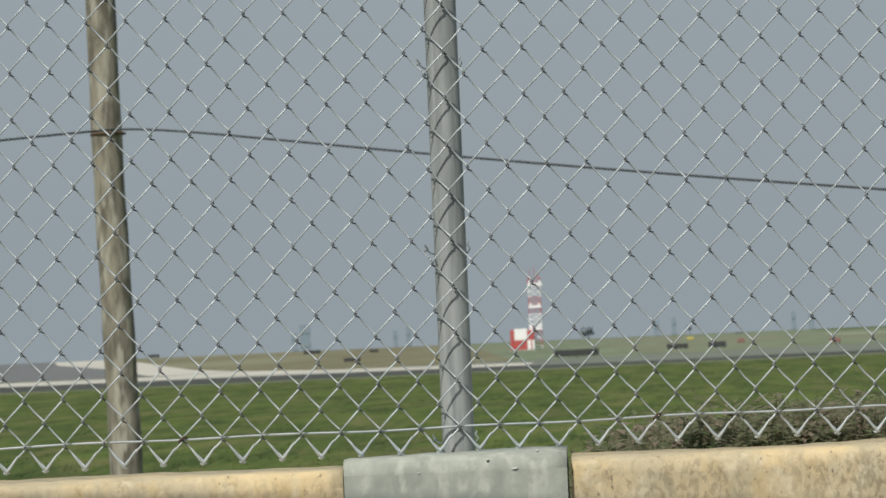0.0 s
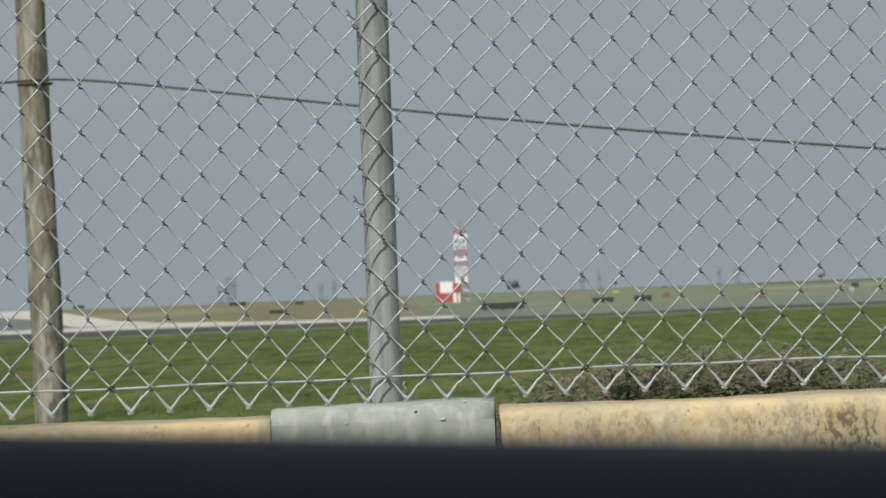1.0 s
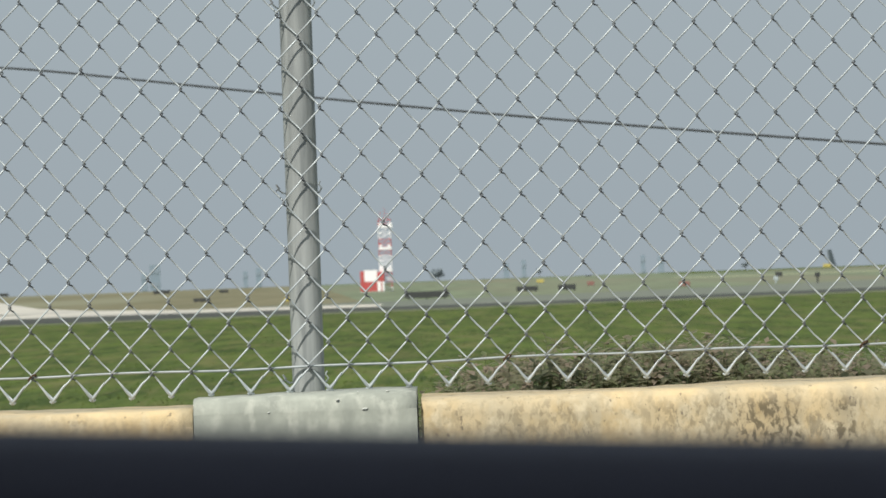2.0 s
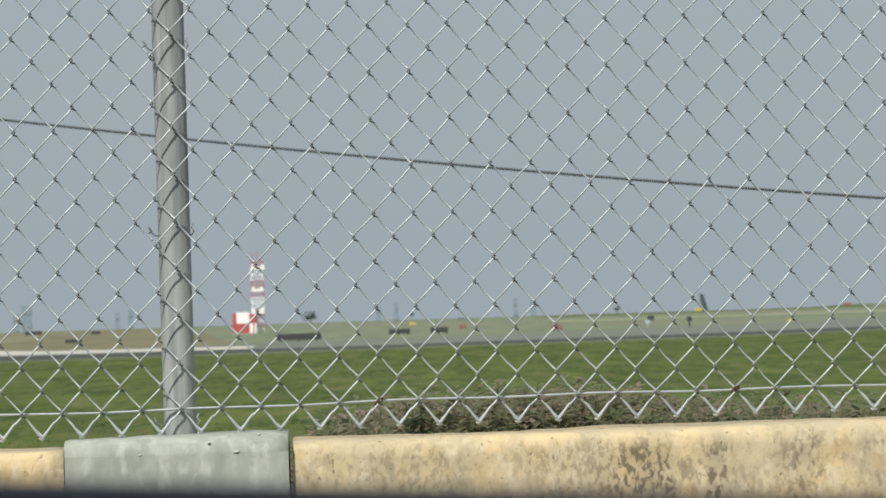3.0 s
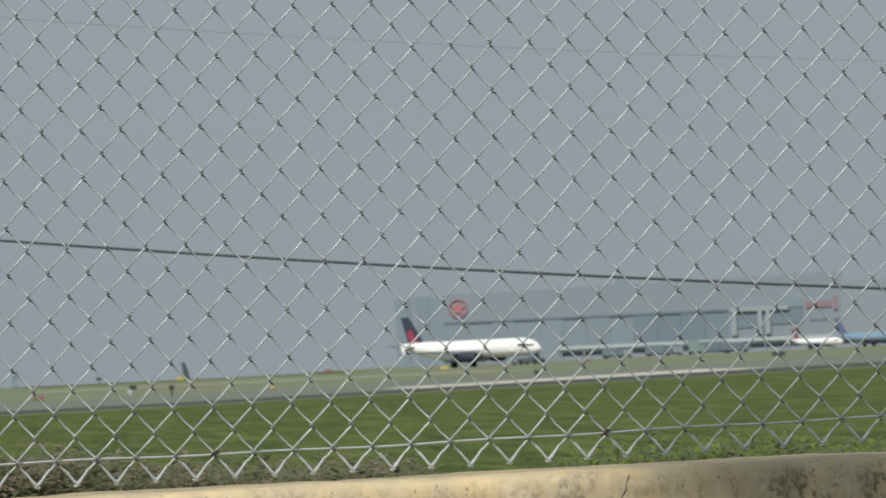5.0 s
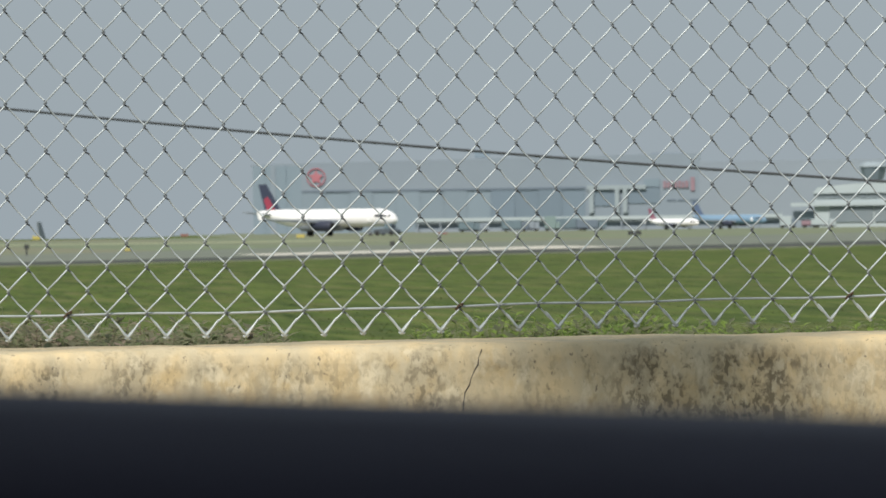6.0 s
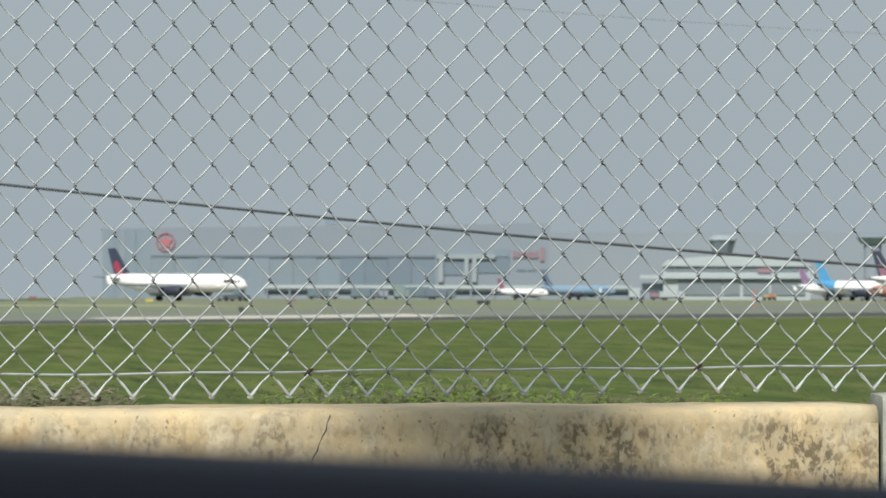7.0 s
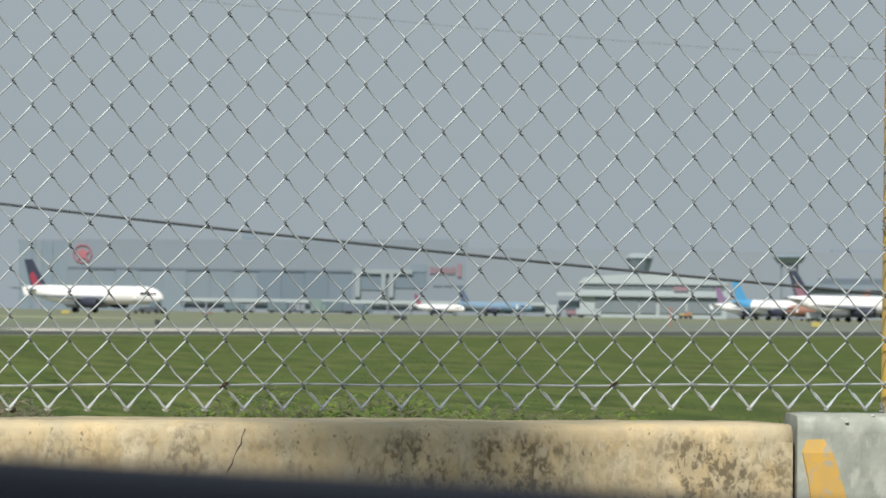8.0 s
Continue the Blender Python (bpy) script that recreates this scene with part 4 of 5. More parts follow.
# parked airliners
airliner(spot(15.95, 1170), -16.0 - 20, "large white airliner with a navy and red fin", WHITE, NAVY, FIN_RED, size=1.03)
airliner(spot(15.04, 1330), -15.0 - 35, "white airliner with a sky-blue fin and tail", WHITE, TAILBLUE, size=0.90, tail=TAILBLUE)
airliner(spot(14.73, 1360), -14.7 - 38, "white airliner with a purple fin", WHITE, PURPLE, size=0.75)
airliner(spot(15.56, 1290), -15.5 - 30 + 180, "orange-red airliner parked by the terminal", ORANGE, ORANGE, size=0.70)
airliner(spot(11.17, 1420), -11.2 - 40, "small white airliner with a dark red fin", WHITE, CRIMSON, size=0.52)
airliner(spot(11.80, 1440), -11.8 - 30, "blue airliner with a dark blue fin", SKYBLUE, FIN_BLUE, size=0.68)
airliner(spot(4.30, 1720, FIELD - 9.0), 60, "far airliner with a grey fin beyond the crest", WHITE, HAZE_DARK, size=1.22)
sign_late = [(3.97, -0.10, -0.055, 0.09)]


# ---------------------------------------------------------------- navigation mast and signs
def mast():
    d = 573.0
    e = thing("navigation_mast", spot(-1.01, d), "red and white lattice mast with white lamp platforms", "mast")
    w = d * math.tan(radians(0.066))
    hgt = d * math.tan(radians(0.82))
    bands = ((0.0, WHITE), (0.07, RED), (0.15, WHITE), (0.19, RED), (0.27, WHITE), (0.35, WHITE), (0.43, WHITE), (0.50, RED), (0.58, RED), (0.66, RED), (0.73, WHITE), (0.81, WHITE), (0.90, RED), (1.0, RED))
    for (u0, col), (u1, _) in zip(bands, bands[1:]):
        z0, z1 = hgt * u0, hgt * u1
        bm = bmesh.new()
        for sx_ in (-w, w):
            for sy_ in (-w, w):
                tube(bm, [(sx_, sy_, z0), (sx_, sy_, z1)], 0.048, 6)
        for sy_ in (-w, w):
            tube(bm, [(-w, sy_, z0), (w, sy_, z1)], 0.024, 5)
            tube(bm, [(w, sy_, z0), (-w, sy_, z1)], 0.024, 5)
        for sx_ in (-w, w):
            tube(bm, [(sx_, -w, z0), (sx_, w, z1)], 0.024, 5)
        tube(bm, [(-w, -w, z1), (w, -w, z1), (w, w, z1), (-w, w, z1), (-w, -w, z1)], 0.032, 6)
        part("lattice_section", bm, col, e)
    for u, over in ((0.295, 0.0), (0.60, 0.0), (0.905, 0.28)):
        z = hgt * u
        deck = part("platform", boxed(-w * 1.05, w * (1.10 + over), -w * 1.15, w * 1.15, z - 0.16, z + 0.14, 0.03), WHITE, e)
        for x in (-w * 0.7, w * (0.75 + over)):
            part("lamp", tube(bmesh.new(), [(x, -w, z + 0.14), (x, -w, z + 0.26), (x, -w, z + 0.42)], [0.12, 0.16, 0.10], 10), WHITE, deck)
    for x, top in ((-w * 0.7, 0.9), (0.05, 1.25), (w * 0.65, 0.7)):
        part("antenna", rod((x, 0, hgt), (x, 0, hgt + top), 0.03), RED, e)


mast()


def shelter():
    d = 571.0
    e = thing("equipment_shelter", spot(-1.165, d), "red and white checkered equipment shelter", "shelter")
    w = d * math.tan(radians(0.135))
    h = 2.35
    for x0, x1, z0, z1, col in ((-1.0, -0.67, 0, 0.97, RED), (-0.67, 0.42, 0.46, 1, WHITE), (-0.67, 0.42, 0, 0.46, RED), (0.42, 1.0, 0.46, 0.92, RED),
                                (0.42, 0.72, 0, 0.46, WHITE), (0.72, 0.82, 0, 0.46, RED), (0.82, 1.0, 0, 0.46, WHITE)):
        part("panel", boxed(x0 * w, x1 * w, -1.2, 1.2, 0.12 + z0 * h, 0.12 + z1 * h, 0.06), col, e)
    part("roof", boxed(-w * 0.70, w * 0.45, -1.22, 1.22, 0.12 + h, 0.17 + h, 0.02), WHITE, e)
    part("plinth", boxed(-w - 0.1, w * 1.05, -1.3, 1.3, -0.05, 0.12), BLOCK, e)


shelter()


def sign(az, el0, el1, width, mat, label, category="sign", name="airfield_sign"):
    """A low board on short legs, standing where its foot is seen."""
    d = (EYE - FIELD) / math.tan(radians(-el0)) if el0 < -0.085 else 1200.0
    d = min(d, 1200.0)
    w, h = d * math.tan(radians(width)), d * math.tan(radians(el1 - el0))
    e = thing(name, spot(az, d), label, category, "low airfield boards", turn=-az)
    part("board", boxed(-w / 2, w / 2, -0.12, 0.12, h * 0.18, h, 0.03), mat, e)
    for k in (-0.4, 0.0, 0.4):
        part("leg", rod((k * w, 0, 0), (k * w, 0, h * 0.2), 0.05), BLACK, e)
    return e


DARK_L = "dark back of a low airfield guidance board"
sign(-0.56, -0.290, -0.200, 0.50, BLACK, "long low black airfield guidance board")
for az, e0, e1, w in ((-3.55, -0.13, -0.08, 0.19), (-3.1, -0.235, -0.185, 0.19), (-2.85, -0.14, -0.10, 0.10), (0.58, -0.250, -0.185, 0.24), (1.03, -0.255, -0.18, 0.20),
                      (3.425, -0.185, -0.125, 0.08), (10.73, -0.14, -0.085, 0.15), (-5.34, -0.06, -0.02, 0.13), (1.28, -0.10, -0.085, 0.07)):
    sign(az, e0, e1, w, BLACK, DARK_L)
for az, e0, e1, w in ((0.73, -0.155, -0.115, 0.08), (-2.13, -0.265, -0.215, 0.08), (5.0, -0.24, -0.21, 0.07), (15.43, -0.16, -0.10, 0.10), (6.95, -0.12, -0.075, 0.09), *sign_late):
    sign(az, e0, e1, w, YELLOW, "small yellow airfield guidance sign")
for az, e0, e1, w in ((1.3, -0.21, -0.155, 0.08), (2.36, -0.26, -0.195, 0.12), (5.64, -0.085, -0.045, 0.09), (8.55, -0.10, -0.075, 0.12)):
    sign(az, e0, e1, w, BRICK_RED, "dull red airfield marker board")

def stake(az, d, tall, mat, label):
    e = thing("marker_stake", spot(az, d), label, "marker", "thin airfield markers")
    part("shaft", rod((0, 0, 0), (0, 0, tall), 0.07 * d / 400), mat, e)
    part("head", boxed(-0.2, 0.2, -0.1, 0.1, tall - 0.35, tall, 0.03), mat, e)


stake(3.86, 405, 0.85, BLACK, "thin black marker stake at the taxiway edge")
stake(7.99, 395, 0.75, BLACK, "thin black marker stake at the taxiway edge")
stake(13.79, 640, 2.4, DULL_ORANGE, "thin orange marker stake in the far grass")
stake(3.39, 430, 0.6, OFFWHITE, "thin pale marker stake at the taxiway edge")

# ---------------------------------------------------------------- car door at the camera's side
car = thing("car", (0, 0, 0), "dark blue car from whose window the airfield is seen", "car")
bm = bmesh.new()
prev = None
for k in range(41):
    x = -1.0 + 2.2 * k / 40
    zt = EYE - 0.0318 - 0.050 * x
    prof = [(0.86, 0.30), (0.86, zt - 0.05), (0.872, zt - 0.018), (0.895, zt - 0.003), (0.925, zt), (0.955, zt - 0.006), (0.975, zt - 0.03), (1.02, zt - 0.14), (1.03, 0.30)]
    row = [bm.verts.new((x, y, z)) for y, z in prof]
    if prev:
        for a_ in range(len(prof) - 1):
            bm.faces.new((prev[a_], row[a_], row[a_ + 1], prev[a_ + 1]))
    prev = row
bmesh.ops.recalc_face_normals(bm, faces=bm.faces)
part("door_sill", bm, CAR_TRIM, car, "dark door trim under the open window", smooth=True)


def softened(name, bm, mat, holder):
    """A car panel with its long edges rolled over."""
    bmesh.ops.bevel(bm, geom=list(bm.edges), offset=0.035, segments=3, affect="EDGES", profile=0.6, clamp_overlap=True)
    return part(name, bm, mat, holder, smooth=True)


def car_fittings():
    """Bumpers, lamps, glazing, mirrors, handles and the steering wheel."""
    for name, x0, x1 in (("front_bumper", 2.24, 2.36), ("rear_bumper", -2.16, -2.03)):
        part(name, boxed(x0, x1, -0.72, 1.00, 0.34, 0.54, 0.04), CAR_TRIM, car)
    grille = part("grille", boxed(2.25, 2.30, -0.25, 0.53, 0.58, 0.72, 0.01), RUBBER, car)
    for k in range(4):
        part("grille_bar", boxed(2.29, 2.31, -0.24, 0.52, 0.600 + 0.030 * k, 0.610 + 0.030 * k), METAL, grille)
    for y in (-0.62, 0.88):
        part("tail_light", boxed(-2.085, -2.03, y - 0.10, y + 0.10, 0.66, 0.82, 0.02), RED, car)
    front = prism([(1.23, 0.965), (1.25, 0.965), (0.63, 1.425), (0.61, 1.425)], -0.66, 0.86)
    back = prism([(-1.60, 0.985), (-1.58, 0.985), (-1.03, 1.375), (-1.05, 1.375)], -0.66, 0.86)
    for name, bm in (("windscreen", front), ("rear_window", back)):
        part(name, bm, CLEAR_GLASS, car).visible_shadow = False
    for y, side in ((-0.78, -1), (1.06, 1)):
        mirror = part("wing_mirror", boxed(0.86, 1.00, y - 0.09, y + 0.09, 0.98, 1.10, 0.03), CAR_PAINT, car)
        part("mirror_glass", boxed(0.852, 0.858, y - 0.075, y + 0.075, 0.995, 1.085), METAL, mirror)
    part("door_handle", boxed(-0.48, -0.30, 1.03, 1.055, 0.82, 0.85, 0.008), METAL, car)
    part("door_handle", boxed(-0.48, -0.30, -0.765, -0.74, 0.82, 0.85, 0.008), METAL, car)
    wheel = bmesh.new()
    ring = [(0.70 + 0.07 * math.sin(t), -0.30 + 0.18 * math.cos(t), 0.86 + 0.17 * math.sin(t)) for t in (k * math.pi / 16 for k in range(33))]
    tube(wheel, ring, 0.014, 8, False)
    steering = part("steering_wheel", wheel, RUBBER, car, smooth=True)
    part("steering_column", rod((0.70, -0.30, 0.86), (0.95, -0.30, 0.74), 0.025), RUBBER, steering)
    for a in (0.3, math.pi - 0.3, -math.pi / 2):
        part("spoke", rod((0.70, -0.30, 0.86), (0.70 + 0.07 * math.sin(a), -0.30 + 0.18 * math.cos(a), 0.86 + 0.17 * math.sin(a)), 0.010), RUBBER, steering)
    for y in (-0.30, 0.50):
        part("seat_cushion", boxed(-0.58, -0.05, y - 0.23, y + 0.23, 0.32, 0.50, 0.05), CAR_TRIM, car)
        part("headrest", boxed(-0.76, -0.64, y - 0.13, y + 0.13, 1.06, 1.22, 0.04), CAR_TRIM, car)
    part("rear_bench", boxed(-0.99, -0.80, -0.60, 0.80, 0.32, 0.95, 0.05), CAR_TRIM, car)


def car_body():
    """The rest of the car: bonnet, boot, roof on its pillars, far side, floor and wheels."""
    softened("bonnet", prism([(1.20, 0.30), (2.25, 0.32), (2.30, 0.60), (2.20, 0.78), (1.35, 0.95), (1.20, 0.96)], -0.74, 1.02), CAR_PAINT, car)
    softened("boot", prism([(-1.00, 0.30), (-1.00, 0.98), (-1.25, 0.98), (-1.95, 0.96), (-2.05, 0.80), (-2.08, 0.34)], -0.74, 1.02), CAR_PAINT, car)
    roof = bmesh.new()
    prism([(-1.05, 1.40), (-0.75, 1.455), (0.2, 1.475), (0.62, 1.44), (0.62, 1.41), (0.2, 1.44), (-0.75, 1.42), (-1.05, 1.37)], -0.66, 0.90, roof)
    part("roof", roof, CAR_PAINT, car)
    for y in (-0.70, 0.90):
        part("windscreen_pillar", tube(bmesh.new(), [(1.28, y, 0.94), (0.60, y, 1.43)], 0.035, 8), CAR_PAINT, car)
        part("rear_pillar", tube(bmesh.new(), [(-1.60, y, 0.96), (-1.02, y, 1.39)], 0.055, 8), CAR_PAINT, car)
        part("door_pillar", tube(bmesh.new(), [(-0.62, y, 0.94), (-0.58, y, 1.43)], 0.04, 8), CAR_PAINT, car)
    part("far_door", boxed(-1.0, 1.2, -0.74, -0.66, 0.30, 0.97, 0.02), CAR_PAINT, car)
    part("floor_pan", boxed(-1.0, 1.2, -0.66, 0.86, 0.24, 0.30), CAR_PAINT, car)
    part("dashboard", boxed(0.85, 1.19, -0.64, 0.84, 0.62, 0.93, 0.05), CAR_TRIM, car)
    for y in (-0.30, 0.50):
        part("seat_back", boxed(-0.75, -0.58, y - 0.22, y + 0.22, 0.40, 1.02, 0.05), CAR_TRIM, car)
    for x in (-1.45, 1.55):
        for y in (-0.70, 0.94):
            w = part("wheel", tube(bmesh.new(), [(x, y - 0.10, 0.315), (x, y - 0.07, 0.315), (x, y + 0.07, 0.315), (x, y + 0.10, 0.315)], [0.27, 0.31, 0.31, 0.27], 28), RUBBER, car)
            part("rim", tube(bmesh.new(), [(x, y - 0.105, 0.315), (x, y + 0.105, 0.315)], 0.19, 20), METAL, w)
    for y in (-0.55, 0.82):
        part("headlight", boxed(2.16, 2.29, y - 0.15, y + 0.15, 0.60, 0.72, 0.03), WHITE, car)


car_body()
car_fittings()


# ---------------------------------------------------------------- unseen lamp shape added behind the car, which shades a stretch of the wall
def shade_caster():
    k = 37.0
    # Placed back along the sun so that its shadow falls on the wall
    head = Vector((1.75, 9.15, 0.87)) - SUN_WAY * k
    e = thing("shade_caster", (head.x, head.y - 3.4, 0), "unseen lamp-shaped shade caster on the near side of the road", "street lamp")
    part("base_plate", boxed(-0.2, 0.2, -0.2, 0.2, 0, 0.04, 0.01), PIPE, e)
    part("pole", tube(bmesh.new(), [(0, 0, 0.04), (0, 0, head.z - 0.5)], [0.10, 0.06], 16), PIPE, e, smooth=True)
    part("arm", tube(bmesh.new(), [(0, 0, head.z - 0.55), (0, 0.3, head.z - 0.15), (0, 1.2, head.z), (0, 3.2, head.z + 0.02)], 0.035, 12), PIPE, e, smooth=True)
    part("lamp_head", boxed(-0.295, 0.295, 3.21, 3.57, head.z - 0.09, head.z + 0.09, 0.03), PIPE, e)


shade_caster()


# ---------------------------------------------------------------- weeds behind the wall and grass
def weeds(name, x0, x1, y0, y1, top, count, mats, label, seed, leaf, droop, low, end):
    """Stalks with narrow leaves, rooted on the bank behind the wall."""
    rnd = random.Random(seed)
    made = []
    for mi, mat in enumerate(mats):
        bm = bmesh.new()
        for _ in range(count // len(mats)):
            x, y = rnd.uniform(x0, x1), rnd.uniform(y0, y1)
            if x * 9.3 / y > end + rnd.gauss(0, 0.03):
                continue
            zt = top(x * 9.3 / y) + rnd.gauss(-0.026, 0.018)
            zt = EYE - (EYE - zt) * y / 9.3
            zb = ground_level(x, y) - 0.02
            lx, ly = rnd.uniform(-0.08, 0.20), rnd.uniform(-0.05, 0.05)
            pts = [Vector((x, y, zb)), Vector((x + lx * 0.4, y + ly * 0.4, zb + (zt - zb) * 0.6)), Vector((x + lx, y + ly, zt))]
            tube(bm, pts, [0.0030, 0.0020, 0.0008], 3, False)
            for _ in range(rnd.randint(34, 50)):
                u = rnd.uniform(low[mi], 1.0)
                p = pts[1].lerp(pts[2], (u - 0.6) / 0.4)
                a = rnd.uniform(0, 2 * math.pi)
                n = leaf * rnd.uniform(0.5, 1.3)
                d = Vector((math.cos(a), math.sin(a), rnd.uniform(-0.2, 0.9) - droop)).normalized() * n
                w = d.cross(Vector((0, 0, 1))).normalized() * n * rnd.uniform(0.16, 0.30)
                q = [bm.verts.new(v) for v in (p, p + d * 0.5 + w, p + d - Vector((0, 0, n * 0.15)), p + d * 0.5 - w)]
                bm.faces.new(q)
        made.append(tagged(part(name, bm, mat), label[mi], "weeds", kind="stuff"))
    return made


weeds("weed_bank", -0.10, 1.32, 10.2, 12.4, lambda x: 0.868 + 0.030 * math.sin(x * 5.0 + 0.4) + 0.016 * math.sin(x * 23) - 0.06 * max(0, 0.3 - x) + 0.014 * min(1, max(0, (x - 0.55) / 0.2)) - 0.10 * max(0, x - 0.93),
      3600, (DRY_WEED, WEED, WEED), ("dry brown dead weeds behind the wall", "dull green weeds among dead stalks", "dull green weeds among dead stalks"), 21, 0.032, 0.05, (0.86, 0.76, 0.66), 0.98)
weeds("lime_weeds", 1.55, 2.35, 10.2, 11.4, lambda x: 0.846 + 0.010 * math.sin(x * 9) + 0.012 * math.sin(x * 31), 1900, (LIME, LIME),
      ("bright yellow-green weeds just over the wall", "bright yellow-green weeds just over the wall"), 22, 0.026, -0.1, (0.80, 0.86), 2.4)


def tufts():
    rnd = random.Random(31)
    bm = bmesh.new()
    verts, faces = [], []
    for _ in range(12000):
        y = 70 + 200 * rnd.random() ** 1.5
        x = y * math.tan(radians(rnd.uniform(-8, 17)))
        if y > edge_line(x) - 2:
            continue
        h = rnd.uniform(0.012, 0.030) * (1.0 if rnd.random() < 0.97 else 1.5)
        for _ in range(5):
            a = rnd.uniform(0, 6.28)
            ox, oy = rnd.uniform(-0.2, 0.2), rnd.uniform(-0.2, 0.2)
            w = rnd.uniform(0.012, 0.035)
            b = len(verts)
            verts += [(x + ox - w * math.cos(a), y + oy - w * math.sin(a), FIELD - 0.01), (x + ox + w * math.cos(a), y + oy + w * math.sin(a), FIELD - 0.01),
                      (x + ox + rnd.uniform(-0.08, 0.08), y + oy + rnd.uniform(-0.08, 0.08), FIELD + h * rnd.uniform(0.6, 1.0))]
            faces.append((b, b + 1, b + 2))
    bm.free()
    me = bpy.data.meshes.new("mesh")
    me.from_pydata(verts, [], faces)
    me.materials.append(GRASS)
    tagged(new("grass_tufts", me), "uneven green grass tufts on the airfield", "grass", kind="stuff")


tufts()


# ---------------------------------------------------------------- far skyline
def tower_block(az, d, w, top, label):
    e = thing("tower_block", spot(az, d, FIELD - 9.0), label, "building", "hazy far buildings", turn=-az)
    h = height(top, d) - FIELD + 9.0
    wd = d * math.tan(radians(w))
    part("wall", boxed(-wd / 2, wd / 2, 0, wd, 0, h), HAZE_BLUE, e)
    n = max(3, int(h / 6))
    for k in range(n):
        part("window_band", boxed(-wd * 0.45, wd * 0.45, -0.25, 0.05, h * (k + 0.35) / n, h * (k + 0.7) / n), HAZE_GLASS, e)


for az, w, top in ((-3.62, 0.12, 0.21), (-3.74, 0.07, 0.12), (-2.6, 0.05, 0.10), (-2.45, 0.06, 0.13), (1.9, 0.05, 0.12), (2.1, 0.07, 0.10), (0.35, 0.06, 0.08), (0.55, 0.05, 0.11)):
    tower_block(az, 2600.0, w, top, "pale blue-grey high-rise block far off in haze")


def far_tree(az, d, w, h0):
    """A distant broad-crowned tree: trunk, limbs and a crown of many small leaf clumps."""
    rnd = random.Random(int(az * 100) + 900)
    e = thing("tree", spot(az, d), "broad-crowned tree, hazed blue-grey, far across the airfield", "tree", "far trees")
    W_ = d * math.tan(radians(w))
    H_ = d * math.tan(radians(h0))
    bm = bmesh.new()
    tube(bm, [(0, 0, -0.2), (0.1, 0, H_ * 0.45), (0, 0, H_ * 0.8)], [W_ * 0.035, W_ * 0.025, W_ * 0.01], 8)
    for _ in range(6):
        a = rnd.uniform(0, 6.28)
        tube(bm, [(0.05, 0, H_ * 0.4), (W_ * 0.3 * math.cos(a), W_ * 0.3 * math.sin(a), H_ * rnd.uniform(0.6, 0.8))], [W_ * 0.02, W_ * 0.006], 6)
    part("trunk", bm, BARK, e)
    verts, faces = [], []
    lobes = [(rnd.uniform(-0.3, 0.3) * W_, rnd.uniform(-0.3, 0.3) * W_, H_ * rnd.uniform(0.45, 0.8), W_ * rnd.uniform(0.14, 0.24)) for _ in range(9)]
    for _ in range(1500):
        lx, ly, lz, lr = rnd.choice(lobes)
        p = Vector((rnd.gauss(0, 1), rnd.gauss(0, 1), rnd.gauss(0, 0.7))).normalized() * lr * rnd.uniform(0.5, 1.05) + Vector((lx, ly, lz))
        d1 = Vector((rnd.uniform(-1, 1), rnd.uniform(-1, 1), rnd.uniform(-1, 1))).normalized() * W_ * 0.04
        d2 = d1.orthogonal() * rnd.uniform(0.4, 0.9)
        b = len(verts)
        verts += [tuple(p - d1), tuple(p + d2), tuple(p + d1), tuple(p - d2)]
        faces.append((b, b + 1, b + 2, b + 3))
    me = bpy.data.meshes.new("mesh")
    me.from_pydata(verts, [], faces)
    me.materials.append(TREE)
    new("crown", me).parent = e


far_tree(-0.42, 1150.0, 0.19, 0.15)
far_tree(0.72, 1180.0, 0.08, 0.12)
far_tree(3.05, 1200.0, 0.11, 0.10)


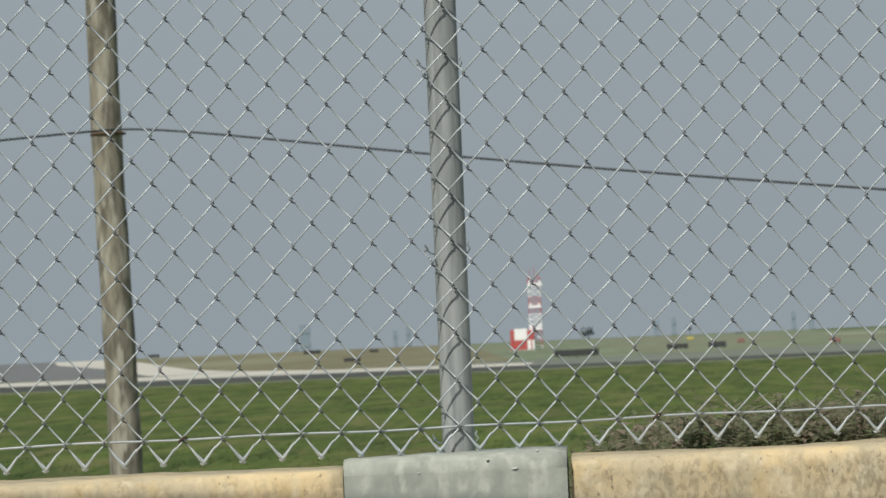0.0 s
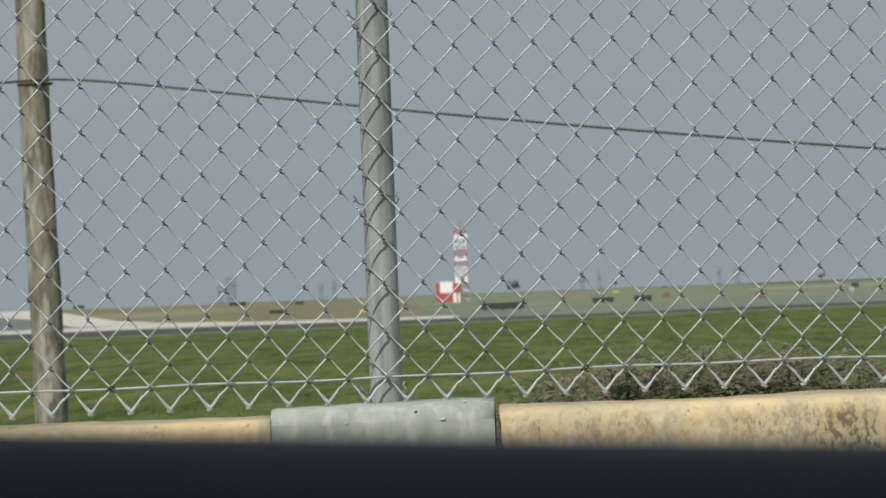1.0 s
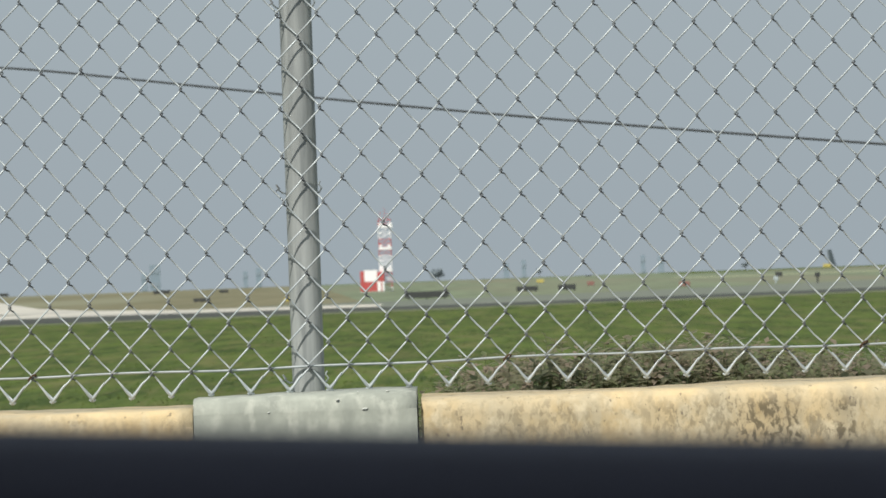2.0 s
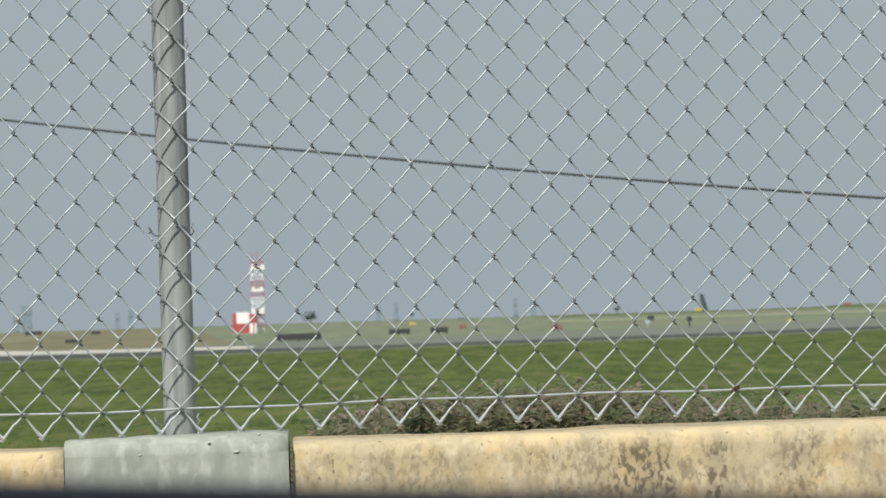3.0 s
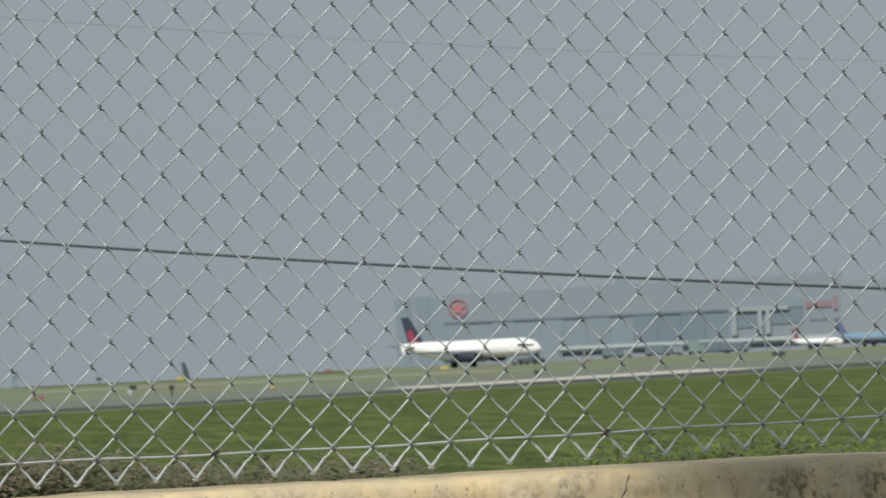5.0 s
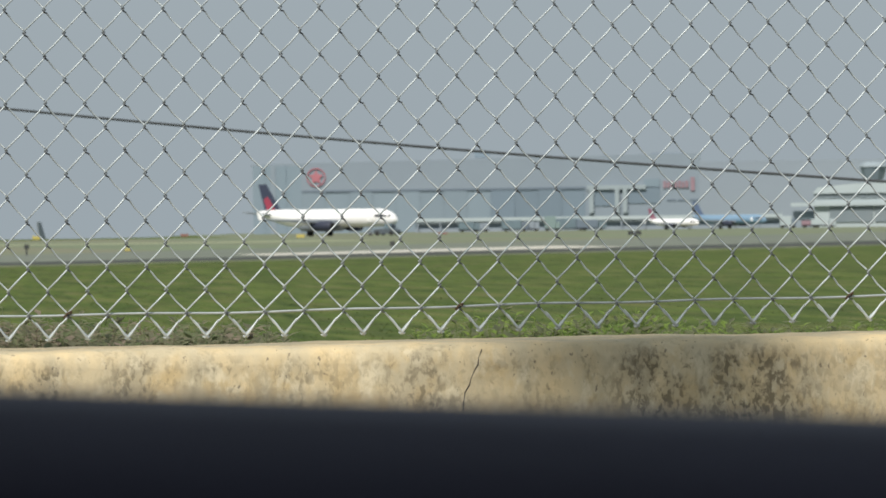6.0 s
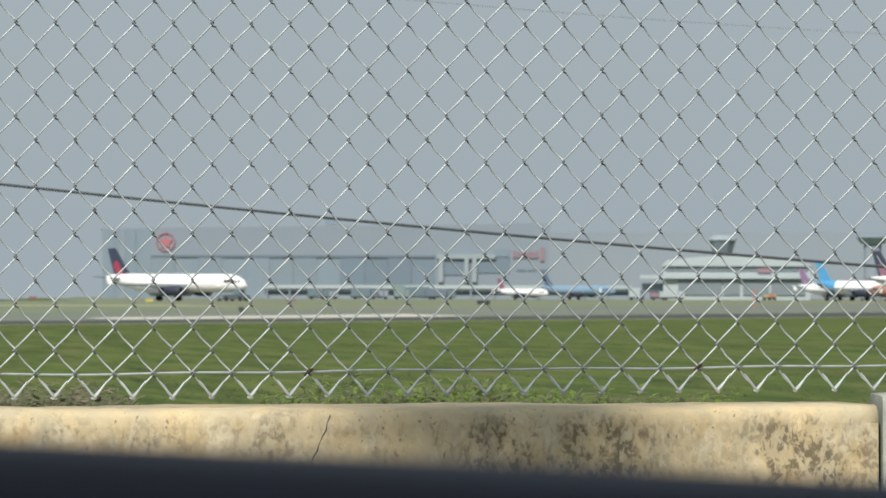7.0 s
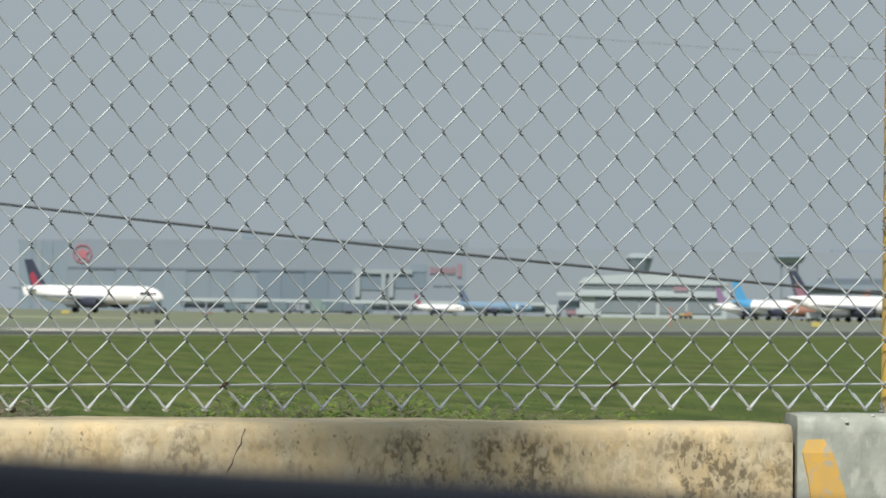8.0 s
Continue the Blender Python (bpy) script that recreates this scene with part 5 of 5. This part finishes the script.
# ---------------------------------------------------------------- ground vehicles on the apron
def truck(az, d, turn, length, tall, body_mat, cab_mat, label):
    e = thing("service_truck", spot(az, d), label, "truck", "vehicles on the apron", turn=turn)
    l, w = length, 2.4
    part("cargo_body", boxed(-l / 2, l * 0.22, -w / 2, w / 2, 0.75, tall, 0.08), body_mat, e)
    cab = part("cab", boxed(l * 0.24, l / 2, -w / 2, w / 2, 0.6, min(2.6, tall), 0.15), cab_mat, e)
    part("windscreen", boxed(l / 2 - 0.02, l / 2 + 0.03, -w * 0.4, w * 0.4, 1.5, 2.2), GLASS, cab)
    part("chassis", boxed(-l / 2, l / 2, -w * 0.35, w * 0.35, 0.45, 0.75), RUBBER, e)
    for x in (-l * 0.34, l * 0.34):
        for y in (-w / 2 + 0.15, w / 2 - 0.15):
            part("wheel", tube(bmesh.new(), [(x, y - 0.14, 0.45), (x, y + 0.14, 0.45)], 0.45, 14), RUBBER, e)


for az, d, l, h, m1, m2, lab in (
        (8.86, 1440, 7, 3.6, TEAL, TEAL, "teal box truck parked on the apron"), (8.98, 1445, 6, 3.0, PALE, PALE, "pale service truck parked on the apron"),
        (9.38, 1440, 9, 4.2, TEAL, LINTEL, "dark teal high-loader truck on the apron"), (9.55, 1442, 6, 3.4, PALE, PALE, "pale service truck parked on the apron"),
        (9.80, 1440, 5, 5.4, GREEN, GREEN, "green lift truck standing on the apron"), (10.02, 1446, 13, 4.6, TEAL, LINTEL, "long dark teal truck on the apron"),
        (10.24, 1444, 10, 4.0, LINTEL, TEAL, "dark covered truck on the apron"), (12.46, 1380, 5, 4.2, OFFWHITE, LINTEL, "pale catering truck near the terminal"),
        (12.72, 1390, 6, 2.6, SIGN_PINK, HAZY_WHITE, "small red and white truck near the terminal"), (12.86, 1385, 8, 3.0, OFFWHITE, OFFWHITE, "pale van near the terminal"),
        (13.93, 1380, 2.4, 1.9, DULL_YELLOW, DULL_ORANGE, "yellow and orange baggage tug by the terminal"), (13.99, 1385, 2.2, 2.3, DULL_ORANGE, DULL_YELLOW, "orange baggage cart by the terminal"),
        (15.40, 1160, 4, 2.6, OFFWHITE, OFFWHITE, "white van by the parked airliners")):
    truck(az, d, -az + 4, l * 0.85, h * 0.78, m1, m2, lab)
